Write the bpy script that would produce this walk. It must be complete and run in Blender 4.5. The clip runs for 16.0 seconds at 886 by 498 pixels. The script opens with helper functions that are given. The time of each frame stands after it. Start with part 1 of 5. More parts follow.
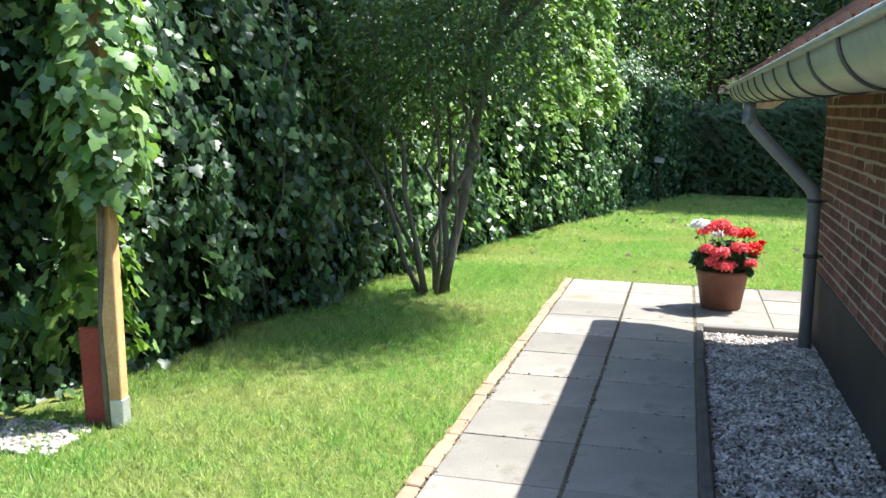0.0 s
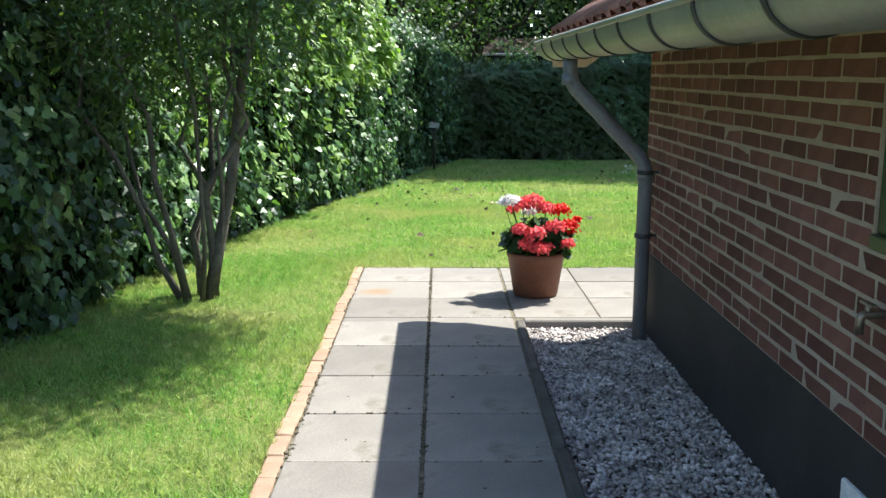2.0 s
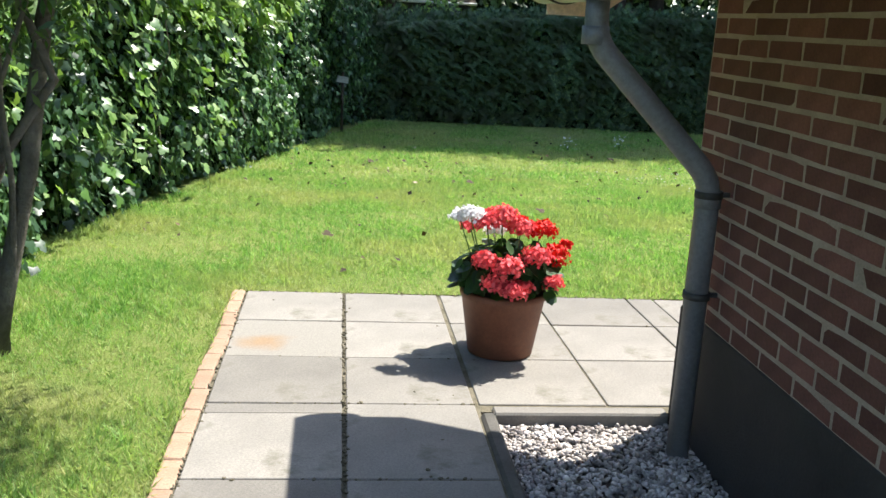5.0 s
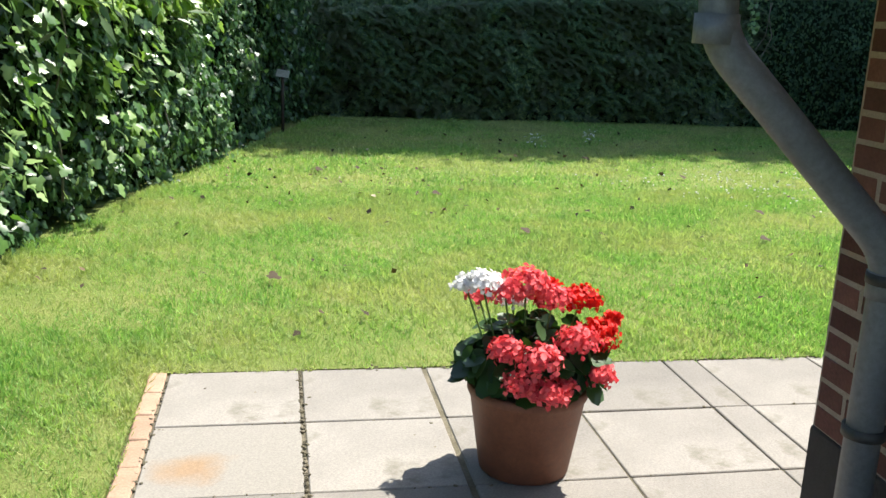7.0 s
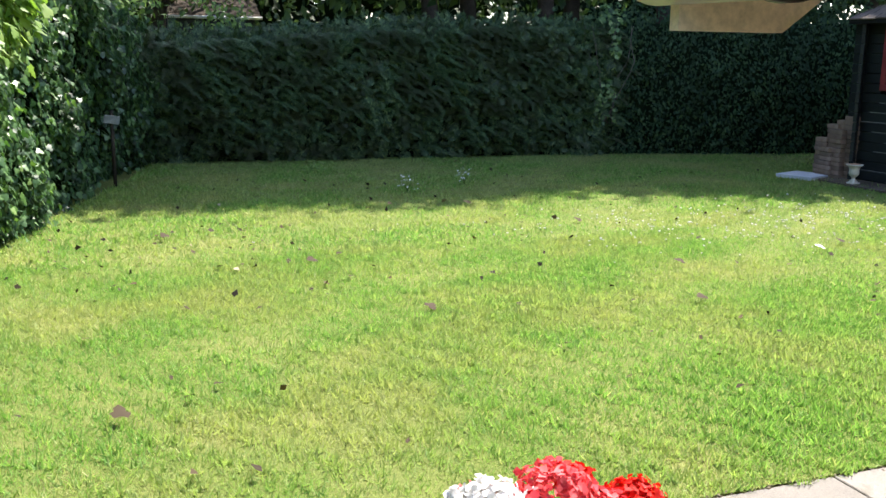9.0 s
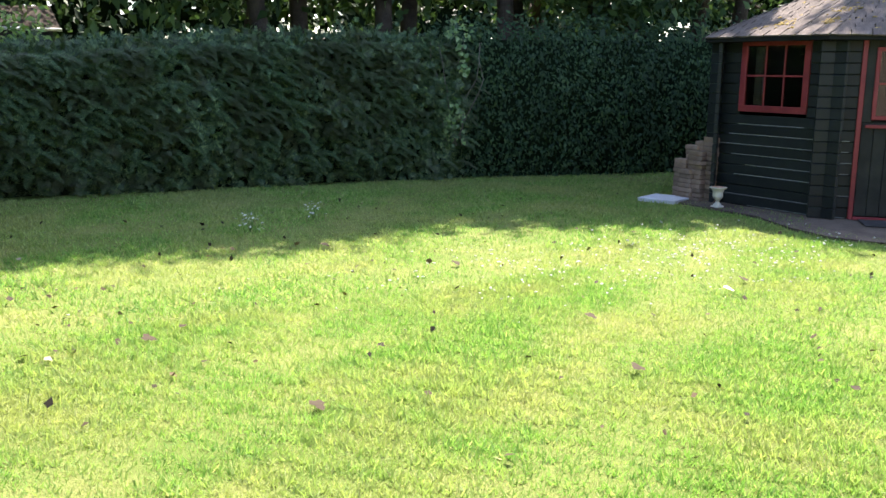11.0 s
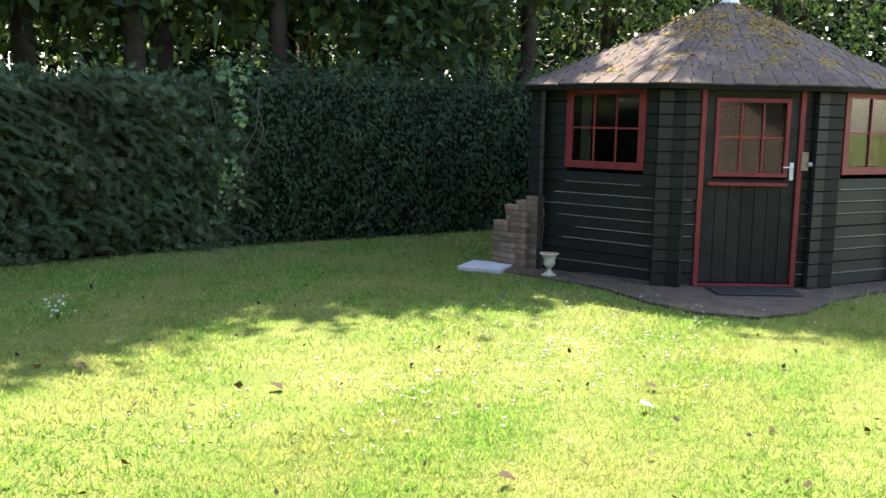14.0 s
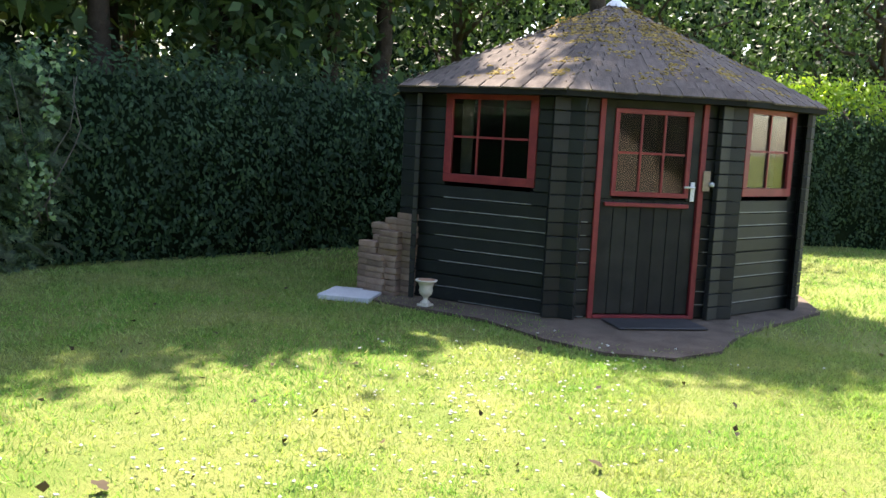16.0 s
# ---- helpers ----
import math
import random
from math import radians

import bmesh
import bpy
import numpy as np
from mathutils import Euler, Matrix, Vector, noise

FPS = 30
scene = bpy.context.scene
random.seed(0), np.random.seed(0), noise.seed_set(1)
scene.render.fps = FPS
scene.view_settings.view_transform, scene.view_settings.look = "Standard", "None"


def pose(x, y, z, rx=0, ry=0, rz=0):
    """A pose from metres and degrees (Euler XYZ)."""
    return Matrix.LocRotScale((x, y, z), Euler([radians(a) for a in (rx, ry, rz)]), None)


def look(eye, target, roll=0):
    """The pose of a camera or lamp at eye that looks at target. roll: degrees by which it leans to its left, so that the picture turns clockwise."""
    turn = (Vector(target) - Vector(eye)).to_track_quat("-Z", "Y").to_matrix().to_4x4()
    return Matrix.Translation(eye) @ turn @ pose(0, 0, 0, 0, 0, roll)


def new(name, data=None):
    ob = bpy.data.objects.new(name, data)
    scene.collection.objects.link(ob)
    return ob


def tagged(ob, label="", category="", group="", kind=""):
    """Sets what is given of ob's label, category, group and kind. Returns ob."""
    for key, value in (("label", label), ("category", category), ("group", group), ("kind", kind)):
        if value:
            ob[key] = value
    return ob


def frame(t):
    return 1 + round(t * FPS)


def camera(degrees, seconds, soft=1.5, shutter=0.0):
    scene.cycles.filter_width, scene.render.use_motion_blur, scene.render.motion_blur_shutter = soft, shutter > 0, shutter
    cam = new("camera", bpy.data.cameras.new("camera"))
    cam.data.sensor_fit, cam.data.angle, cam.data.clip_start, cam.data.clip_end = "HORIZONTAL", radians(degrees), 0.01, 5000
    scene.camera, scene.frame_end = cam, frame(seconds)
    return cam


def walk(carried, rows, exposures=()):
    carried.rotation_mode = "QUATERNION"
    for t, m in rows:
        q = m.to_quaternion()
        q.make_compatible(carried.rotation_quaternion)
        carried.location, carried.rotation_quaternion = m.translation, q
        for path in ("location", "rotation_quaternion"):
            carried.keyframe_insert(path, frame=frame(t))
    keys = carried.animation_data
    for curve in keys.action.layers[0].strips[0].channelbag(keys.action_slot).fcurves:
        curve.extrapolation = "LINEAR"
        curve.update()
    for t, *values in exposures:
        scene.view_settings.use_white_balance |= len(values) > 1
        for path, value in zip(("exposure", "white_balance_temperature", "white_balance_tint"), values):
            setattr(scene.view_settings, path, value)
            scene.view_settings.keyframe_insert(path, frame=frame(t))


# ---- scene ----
cam = camera(51.2, 16.0)
PATH = [
    (0, (0.02, 0.339, 1.423), (-0.477, 2.256, 1.143), 0.8),
    (0.5, (-0.077, 0.585, 1.415), (-0.408, 2.532, 1.098), -0.1),
    (1, (-0.131, 0.907, 1.424), (-0.368, 2.867, 1.103), -0.1),
    (1.5, (-0.236, 1.186, 1.422), (-0.333, 3.157, 1.095), 0.4),
    (2, (-0.311, 1.512, 1.414), (-0.305, 3.481, 1.064), 0.0),
    (2.5, (-0.286, 1.862, 1.407), (-0.231, 3.827, 1.038), 0.4),
    (3, (-0.334, 2.201, 1.419), (-0.222, 4.161, 1.035), 1.1),
    (3.2, (-0.359, 2.354, 1.419), (-0.227, 4.313, 1.038), 1.4),
    (5.3, (-0.422, 3.844, 1.411), (-0.189, 5.774, 0.94), 3.0),
    (5.5, (-0.415, 3.96, 1.413), (-0.176, 5.885, 0.925), 3.0),
    (6, (-0.458, 4.291, 1.411), (-0.171, 6.204, 0.901), 3.5),
    (6.4, (-0.468, 4.541, 1.421), (-0.163, 6.453, 0.921), 2.7),
    (6.5, (-0.484, 4.613, 1.418), (-0.168, 6.524, 0.921), 2.8),
    (7, (-0.463, 4.949, 1.43), (-0.114, 6.861, 0.958), 2.2),
    (7.5, (-0.515, 5.28, 1.441), (-0.067, 7.172, 0.973), 2.4),
    (8, (-0.529, 5.604, 1.439), (-0.001, 7.473, 0.96), 1.7),
    (8.5, (-0.481, 5.901, 1.461), (0.095, 7.761, 1.002), 1.7),
    (9, (-0.483, 6.185, 1.478), (0.189, 8.024, 1.069), 0.7),
    (9.5, (-0.489, 6.489, 1.509), (0.282, 8.295, 1.133), -0.6),
    (10, (-0.394, 6.784, 1.505), (0.435, 8.566, 1.134), -0.8),
    (10.2, (-0.38, 6.895, 1.51), (0.491, 8.656, 1.133), -0.4),
    (12.3, (-0.258, 8.334, 1.592), (0.897, 9.932, 1.257), 0.7),
    (12.5, (-0.221, 8.444, 1.598), (0.934, 10.047, 1.291), 0.1),
    (13, (0.006, 8.733, 1.607), (1.238, 10.285, 1.34), -0.1),
    (13.5, (0.186, 9.035, 1.571), (1.532, 10.489, 1.296), 1.0),
    (14, (0.343, 9.332, 1.568), (1.796, 10.679, 1.296), 1.1),
    (14.5, (0.552, 9.547, 1.571), (2.042, 10.855, 1.309), 0.9),
    (15, (0.794, 9.796, 1.588), (2.338, 11.039, 1.321), 1.9),
    (15.5, (0.973, 10.15, 1.567), (2.58, 11.308, 1.29), 2.7),
    (16, (1.14, 10.461, 1.536), (2.821, 11.517, 1.294), 2.9),
]
EXPOSURES = [(0, 1.9, 6200, 9), (1, 1.7, 6200, 9), (3, 1.62, 6250, 10), (7, 1.55, 6450, 10), (9, 1.75, 6600, 14), (10, 2.1, 6700, 16), (12.5, 2.25, 6900, 18), (14, 2.3, 7300, 18), (16, 2.25, 7200, 17)]
walk(cam, [(t, look(eye, target, roll)) for t, eye, target, roll in PATH], EXPOSURES)

# ---- world, sun ----
SUN_WAY = Vector((0.51, 0.40, 1.0)).normalized()          # towards the sun
world = bpy.data.worlds.new("world")
scene.world = world
world.use_nodes = True
wn, wl = world.node_tree.nodes, world.node_tree.links
sky = wn.new("ShaderNodeTexSky")
sky.sky_type, sky.sun_disc = "NISHITA", False
sky.sun_elevation = math.asin(SUN_WAY.z)
sky.sun_rotation = math.atan2(SUN_WAY.x, SUN_WAY.y)
wn["Background"].inputs["Strength"].default_value = 0.14
wl.new(sky.outputs[0], wn["Background"].inputs["Color"])
sun = new("sun", bpy.data.lights.new("sun", "SUN"))
sun.data.energy, sun.data.angle, sun.data.color = 4.6, radians(0.53), (1.0, 0.95, 0.86)
sun.matrix_world = look(SUN_WAY * 60, (0, 0, 0))

# ---- helpers for materials ----
def base_mat(name, rough=0.8, spec=0.5, metal=0.0):
    m = bpy.data.materials.new(name)
    m.use_nodes = True
    b = m.node_tree.nodes["Principled BSDF"]
    b.inputs["Roughness"].default_value = rough
    b.inputs["Specular IOR Level"].default_value = spec
    b.inputs["Metallic"].default_value = metal
    return m, m.node_tree.nodes, m.node_tree.links, b


def noise_node(n, l, scale, detail=4.0, rough=0.6, coords=None):
    t = n.new("ShaderNodeTexNoise")
    t.inputs["Scale"].default_value, t.inputs["Detail"].default_value, t.inputs["Roughness"].default_value = scale, detail, rough
    if coords is None:
        coords = n.new("ShaderNodeTexCoord").outputs["Object"]
    l.new(coords, t.inputs["Vector"])
    return t.outputs["Fac"]


def ramp(n, l, fac, stops):
    r = n.new("ShaderNodeValToRGB")
    e = r.color_ramp.elements
    while len(e) < len(stops):
        e.new(0.5)
    for k, (p, c) in zip(e, stops):
        k.position, k.color = p, (*c, 1)
    l.new(fac, r.inputs["Fac"])
    return r.outputs["Color"]


def mix(n, l, fac, a, b, kind="MIX"):
    m = n.new("ShaderNodeMix")
    m.data_type, m.blend_type = "RGBA", kind
    for sock, v in ((m.inputs[0], fac), (m.inputs[6], a), (m.inputs[7], b)):
        if isinstance(v, (int, float)):
            sock.default_value = v
        elif isinstance(v, tuple):
            sock.default_value = (*v, 1)
        else:
            l.new(v, sock)
    return m.outputs[2]


def bump(n, l, b, height, strength=0.4, dist=0.01):
    k = n.new("ShaderNodeBump")
    k.inputs["Strength"].default_value, k.inputs["Distance"].default_value = strength, dist
    l.new(height, k.inputs["Height"])
    l.new(k.outputs["Normal"], b.inputs["Normal"])


def surface(name, c1, c2, scale=6.0, fine=90.0, rough=0.85, spec=0.4, metal=0.0, bumps=0.4, dist=0.004, vary=0.25, stain=None, per="object"):
    """Two-scale procedural surface: broad colour change, fine grain, a shift per piece, relief."""
    m, n, l, b = base_mat(name, rough, spec, metal)
    broad = noise_node(n, l, scale, 5)
    grain = noise_node(n, l, fine, 6, 0.7)
    col = ramp(n, l, broad, [(0.3, c1), (0.7, c2)])
    g = ramp(n, l, grain, [(0.25, (0.62, 0.62, 0.62)), (0.75, (1.25, 1.25, 1.25))])
    col = mix(n, l, 0.8, col, g, "MULTIPLY")
    if vary:
        src = n.new("ShaderNodeObjectInfo").outputs["Random"] if per == "object" else n.new("ShaderNodeNewGeometry").outputs["Random Per Island"]
        v = ramp(n, l, src, [(0.0, (1 - vary,) * 3), (1.0, (1 + vary,) * 3)])
        col = mix(n, l, 1.0, col, v, "MULTIPLY")
    if stain:
        s = ramp(n, l, noise_node(n, l, stain[1], 6, 0.65), [(stain[2], (0, 0, 0)), (stain[2] + 0.12, (1, 1, 1))])
        col = mix(n, l, s, col, stain[0])
    l.new(col, b.inputs["Base Color"])
    rr = n.new("ShaderNodeMapRange")
    rr.inputs[3].default_value, rr.inputs[4].default_value = max(0.05, rough - 0.15), min(1, rough + 0.12)
    l.new(grain, rr.inputs[0])
    l.new(rr.outputs[0], b.inputs["Roughness"])
    bump(n, l, b, grain, bumps, dist)
    return m


def leafy(name, stops, rough=0.45, spec=0.5, glow=0.35, patch=None, patch_scale=0.6, shine=(1.35, 1.5, 0.55), tuft=None):
    """Leaf: colour per leaf, broad patches, light shining through."""
    m, n, l, b = base_mat(name, rough, spec)
    rnd = n.new("ShaderNodeNewGeometry").outputs["Random Per Island"]
    col = ramp(n, l, rnd, stops)
    if patch:
        f = ramp(n, l, noise_node(n, l, patch_scale, 4, 0.6), [(0.42, (0, 0, 0)), (0.62, (1, 1, 1))])
        col = mix(n, l, f, col, mix(n, l, 0.75, col, patch))
    if tuft:
        col = mix(n, l, 1.0, col, ramp(n, l, noise_node(n, l, tuft, 5, 0.7), [(0.3, (0.72, 0.78, 0.7)), (0.5, (1.03, 1.03, 1.0)), (0.7, (1.38, 1.3, 1.2))]), "MULTIPLY")
    l.new(col, b.inputs["Base Color"])
    t = n.new("ShaderNodeBsdfTranslucent")
    warm = mix(n, l, 1.0, col, shine, "MULTIPLY")
    l.new(warm, t.inputs["Color"])
    s = n.new("ShaderNodeMixShader")
    s.inputs[0].default_value = glow
    l.new(b.outputs[0], s.inputs[1])
    l.new(t.outputs[0], s.inputs[2])
    l.new(s.outputs[0], n["Material Output"].inputs["Surface"])
    return m


# ---- materials ----
M = {}
M["grass"] = leafy("grass_blades", [(0.0, (0.085, 0.19, 0.046)), (0.4, (0.165, 0.32, 0.08)), (0.8, (0.24, 0.38, 0.11)), (0.95, (0.33, 0.39, 0.16)), (1.0, (0.44, 0.41, 0.24))], 0.6, 0.2, 0.42, (0.32, 0.335, 0.15), 0.8, (1.3, 1.4, 0.85), 17.0)
M["soil"] = surface("lawn_soil", (0.10, 0.155, 0.03), (0.20, 0.215, 0.07), 1.6, 60, 0.95, 0.1, 0, 0.8, 0.02, 0)
M["ivy"] = leafy("ivy_leaf", [(0.0, (0.014, 0.042, 0.018)), (0.4, (0.03, 0.078, 0.03)), (0.75, (0.065, 0.145, 0.05)), (1.0, (0.15, 0.26, 0.1))], 0.45, 0.55, 0.28)
M["ivy_light"] = leafy("ivy_leaf_young", [(0.0, (0.05, 0.12, 0.03)), (0.5, (0.11, 0.21, 0.055)), (1.0, (0.27, 0.38, 0.15))], 0.32, 0.6, 0.3)
M["bush"] = leafy("bush_leaf", [(0.0, (0.03, 0.068, 0.02)), (0.6, (0.06, 0.12, 0.034)), (1.0, (0.13, 0.2, 0.07))], 0.4, 0.5, 0.45)
M["vine"] = leafy("climber_leaf", [(0.0, (0.1, 0.19, 0.045)), (0.6, (0.19, 0.3, 0.08)), (1.0, (0.33, 0.43, 0.16))], 0.4, 0.4, 0.42)
M["conifer"] = leafy("conifer_spray", [(0.0, (0.024, 0.055, 0.026)), (0.5, (0.055, 0.11, 0.048)), (0.85, (0.1, 0.17, 0.07)), (1.0, (0.17, 0.25, 0.1))], 0.55, 0.35, 0.3, (0.05, 0.06, 0.03), 2.2)
M["laurel"] = leafy("hedge_leaf", [(0.0, (0.014, 0.036, 0.018)), (0.6, (0.034, 0.078, 0.032)), (1.0, (0.075, 0.135, 0.055))], 0.6, 0.22, 0.25, (0.02, 0.045, 0.02), 1.3)
M["wood_leaf"] = leafy("wood_leaf", [(0.0, (0.022, 0.048, 0.02)), (0.6, (0.045, 0.09, 0.03)), (1.0, (0.09, 0.15, 0.045))], 0.55, 0.3, 0.32, None, 1, (1.1, 1.15, 0.75))
M["bright_leaf"] = leafy("bright_shrub_leaf", [(0.0, (0.12, 0.22, 0.02)), (1.0, (0.3, 0.42, 0.05))], 0.45, 0.4, 0.45)
M["geranium_leaf"] = leafy("geranium_leaf", [(0.0, (0.012, 0.036, 0.011)), (1.0, (0.034, 0.08, 0.02))], 0.5, 0.35, 0.15)
# near-black, stands in for the shade inside hedges and behind the woods
M["core"] = surface("shade_backing", (0.008, 0.015, 0.008), (0.018, 0.03, 0.014), 3, 30, 1.0, 0.0, 0, 0.5, 0.03, 0)
M["bark"] = surface("bark", (0.085, 0.078, 0.06), (0.2, 0.185, 0.15), 5, 45, 0.95, 0.15, 0, 1.0, 0.015, 0)
M["dark_bark"] = surface("dark_bark", (0.03, 0.024, 0.018), (0.075, 0.06, 0.045), 5, 45, 0.95, 0.15, 0, 1.0, 0.02, 0)
M["slab"] = surface("concrete_slab", (0.165, 0.153, 0.135), (0.245, 0.228, 0.2), 1.6, 130, 0.92, 0.25, 0, 0.5, 0.0035, 0.16, ((0.125, 0.115, 0.09), 3.0, 0.57))
rust, rn, rl, rb = base_mat("stained_slab", 0.92, 0.25)
r_co = rn.new("ShaderNodeTexCoord").outputs["Object"]
r_map = rn.new("ShaderNodeMapping")
r_map.inputs["Location"].default_value, r_map.inputs["Scale"].default_value = (0.35, 0.3, 0), (3.6, 4.4, 0)
rl.new(r_co, r_map.inputs["Vector"])
r_len = rn.new("ShaderNodeVectorMath")
r_len.operation = "LENGTH"
rl.new(r_map.outputs[0], r_len.inputs[0])
r_add = rn.new("ShaderNodeMath")
r_add.operation = "ADD"
r_noise = rn.new("ShaderNodeMath")
r_noise.operation, r_noise.inputs[1].default_value = "MULTIPLY", 0.9
rl.new(noise_node(rn, rl, 7, 5, 0.65), r_noise.inputs[0])
rl.new(r_noise.outputs[0], r_add.inputs[0])
rl.new(r_len.outputs["Value"], r_add.inputs[1])
r_spot = ramp(rn, rl, r_add.outputs[0], [(0.55, (1, 1, 1)), (1.0, (0, 0, 0))])
r_grain = noise_node(rn, rl, 130, 6, 0.7)
r_col = mix(rn, rl, r_spot, (0.22, 0.205, 0.178), (0.23, 0.16, 0.10))
rl.new(mix(rn, rl, 0.8, r_col, ramp(rn, rl, r_grain, [(0.25, (0.62, 0.62, 0.62)), (0.75, (1.25, 1.25, 1.25))]), "MULTIPLY"), rb.inputs["Base Color"])
bump(rn, rl, rb, r_grain, 0.35, 0.002)
M["rust"] = rust
M["kerb"] = surface("dark_kerb", (0.05, 0.048, 0.042), (0.115, 0.105, 0.092), 4, 110, 0.9, 0.25, 0, 0.4, 0.003, 0.12)
M["joint"] = surface("joint_soil", (0.085, 0.078, 0.05), (0.19, 0.165, 0.12), 9, 80, 0.98, 0.1, 0, 0.8, 0.01, 0)
M["edge_brick"] = surface("edging_brick", (0.27, 0.165, 0.11), (0.34, 0.235, 0.165), 7, 120, 0.9, 0.2, 0, 0.4, 0.003, 0.1, ((0.17, 0.16, 0.09), 9, 0.6))
M["gravel"] = surface("gravel_stone", (0.2, 0.17, 0.155), (0.6, 0.55, 0.51), 9, 120, 0.75, 0.4, 0, 0.3, 0.002, 0.5, None, "island")
M["gravel_bed"] = surface("gravel_bed", (0.06, 0.052, 0.045), (0.16, 0.14, 0.12), 40, 160, 0.95, 0.2, 0, 1.0, 0.02, 0)
M["brick"] = surface("wall_brick", (0.12, 0.053, 0.046), (0.185, 0.083, 0.066), 6, 110, 0.88, 0.25, 0, 0.6, 0.004, 0.38, ((0.11, 0.075, 0.065), 5, 0.6))
M["mortar"] = surface("mortar", (0.32, 0.265, 0.215), (0.43, 0.36, 0.3), 8, 140, 0.95, 0.15, 0, 0.6, 0.004, 0)
M["plinth"] = surface("tarred_plinth", (0.026, 0.025, 0.026), (0.052, 0.048, 0.047), 3, 70, 0.75, 0.35, 0, 1.0, 0.012, 0, ((0.11, 0.1, 0.095), 14, 0.7))
M["zinc"] = surface("zinc", (0.27, 0.285, 0.27), (0.40, 0.41, 0.385), 2.5, 40, 0.5, 0.5, 0.55, 0.1, 0.002, 0)
M["zinc_dark"] = surface("dark_zinc", (0.05, 0.05, 0.05), (0.09, 0.09, 0.09), 5, 60, 0.6, 0.4, 0.5, 0.2, 0.002, 0)
M["pipe"] = surface("grey_pipe", (0.13, 0.14, 0.155), (0.21, 0.22, 0.24), 3, 60, 0.55, 0.45, 0.15, 0.12, 0.002, 0)
M["cream"] = surface("cream_paint", (0.7, 0.58, 0.44), (0.78, 0.66, 0.52), 4, 60, 0.6, 0.4, 0, 0.15, 0.002, 0)
M["tile"] = surface("roof_tile", (0.20, 0.085, 0.06), (0.33, 0.16, 0.115), 6, 90, 0.9, 0.2, 0, 0.5, 0.004, 0.25, ((0.24, 0.2, 0.17), 7, 0.6))
M["green_paint"] = surface("green_window_paint", (0.03, 0.05, 0.02), (0.05, 0.075, 0.03), 5, 60, 0.45, 0.5, 0, 0.15, 0.002, 0)
M["white"] = surface("white_plastic", (0.68, 0.69, 0.69), (0.76, 0.77, 0.76), 8, 60, 0.5, 0.4, 0, 0.1, 0.001, 0)
M["brass"] = surface("worn_tap_metal", (0.2, 0.17, 0.14), (0.35, 0.31, 0.27), 20, 90, 0.45, 0.5, 0.8, 0.2, 0.001, 0)
M["pot"] = surface("terracotta", (0.15, 0.055, 0.032), (0.215, 0.088, 0.05), 7, 70, 0.62, 0.4, 0, 0.25, 0.003, 0, ((0.36, 0.22, 0.15), 6, 0.72))
M["post"] = surface("pine_post", (0.42, 0.24, 0.10), (0.56, 0.36, 0.17), 9, 60, 0.75, 0.3, 0, 0.3, 0.003, 0)
M["galvanised"] = surface("galvanised_foot", (0.4, 0.42, 0.43), (0.55, 0.56, 0.57), 12, 80, 0.45, 0.5, 0.6, 0.2, 0.002, 0)
M["red_board"] = surface("red_board", (0.20, 0.035, 0.025), (0.28, 0.06, 0.04), 5, 60, 0.7, 0.3, 0, 0.3, 0.003, 0)
M["shed"] = surface("black_stained_wood", (0.006, 0.0085, 0.0085), (0.013, 0.017, 0.016), 4, 55, 0.55, 0.4, 0, 0.5, 0.004, 0.25, ((0.022, 0.03, 0.02), 4, 0.66))
M["shed_gap"] = surface("board_groove", (0.008, 0.009, 0.008), (0.014, 0.015, 0.013), 5, 50, 0.9, 0.2, 0, 0.2, 0.002, 0)
# pale tone for painted glints on board edges, and for grey weathered wood
M["bevel"] = surface("edge_glint_and_grey_wood", (0.12, 0.125, 0.12), (0.28, 0.29, 0.27), 7, 50, 0.6, 0.4, 0, 0.3, 0.002, 0.2)
M["door_wood"] = surface("weathered_door_wood", (0.008, 0.009, 0.008), (0.028, 0.029, 0.023), 5, 50, 0.7, 0.3, 0, 0.4, 0.004, 0.25)
M["red"] = surface("red_frame_paint", (0.17, 0.018, 0.022), (0.25, 0.034, 0.038), 5, 60, 0.5, 0.45, 0, 0.2, 0.002, 0.08, ((0.2, 0.12, 0.1), 14, 0.72))
M["shingle"] = surface("bitumen_shingle", (0.085, 0.07, 0.06), (0.16, 0.132, 0.112), 5, 170, 0.95, 0.2, 0, 0.7, 0.004, 0.18, ((0.27, 0.22, 0.09), 3.2, 0.64))
M["moss"] = leafy("roof_moss", [(0.0, (0.12, 0.09, 0.03)), (0.6, (0.26, 0.185, 0.055)), (1.0, (0.38, 0.28, 0.09))], 0.95, 0.05, 0.1)
M["path_stone"] = surface("shed_apron", (0.085, 0.065, 0.05), (0.16, 0.125, 0.095), 4, 90, 0.95, 0.2, 0, 0.7, 0.006, 0)
M["urn"] = surface("cast_stone_urn", (0.6, 0.56, 0.47), (0.74, 0.7, 0.6), 9, 90, 0.8, 0.3, 0, 0.3, 0.002, 0)
M["urn_soil"] = surface("urn_top", (0.42, 0.22, 0.13), (0.5, 0.3, 0.2), 9, 90, 0.9, 0.2, 0, 0.5, 0.004, 0)
M["stack"] = surface("stacked_brick", (0.21, 0.14, 0.10), (0.33, 0.24, 0.18), 8, 100, 0.9, 0.2, 0, 0.5, 0.004, 0.3)
M["pale_slab"] = surface("pale_slab", (0.5, 0.52, 0.54), (0.62, 0.64, 0.65), 4, 90, 0.8, 0.3, 0, 0.2, 0.002, 0)
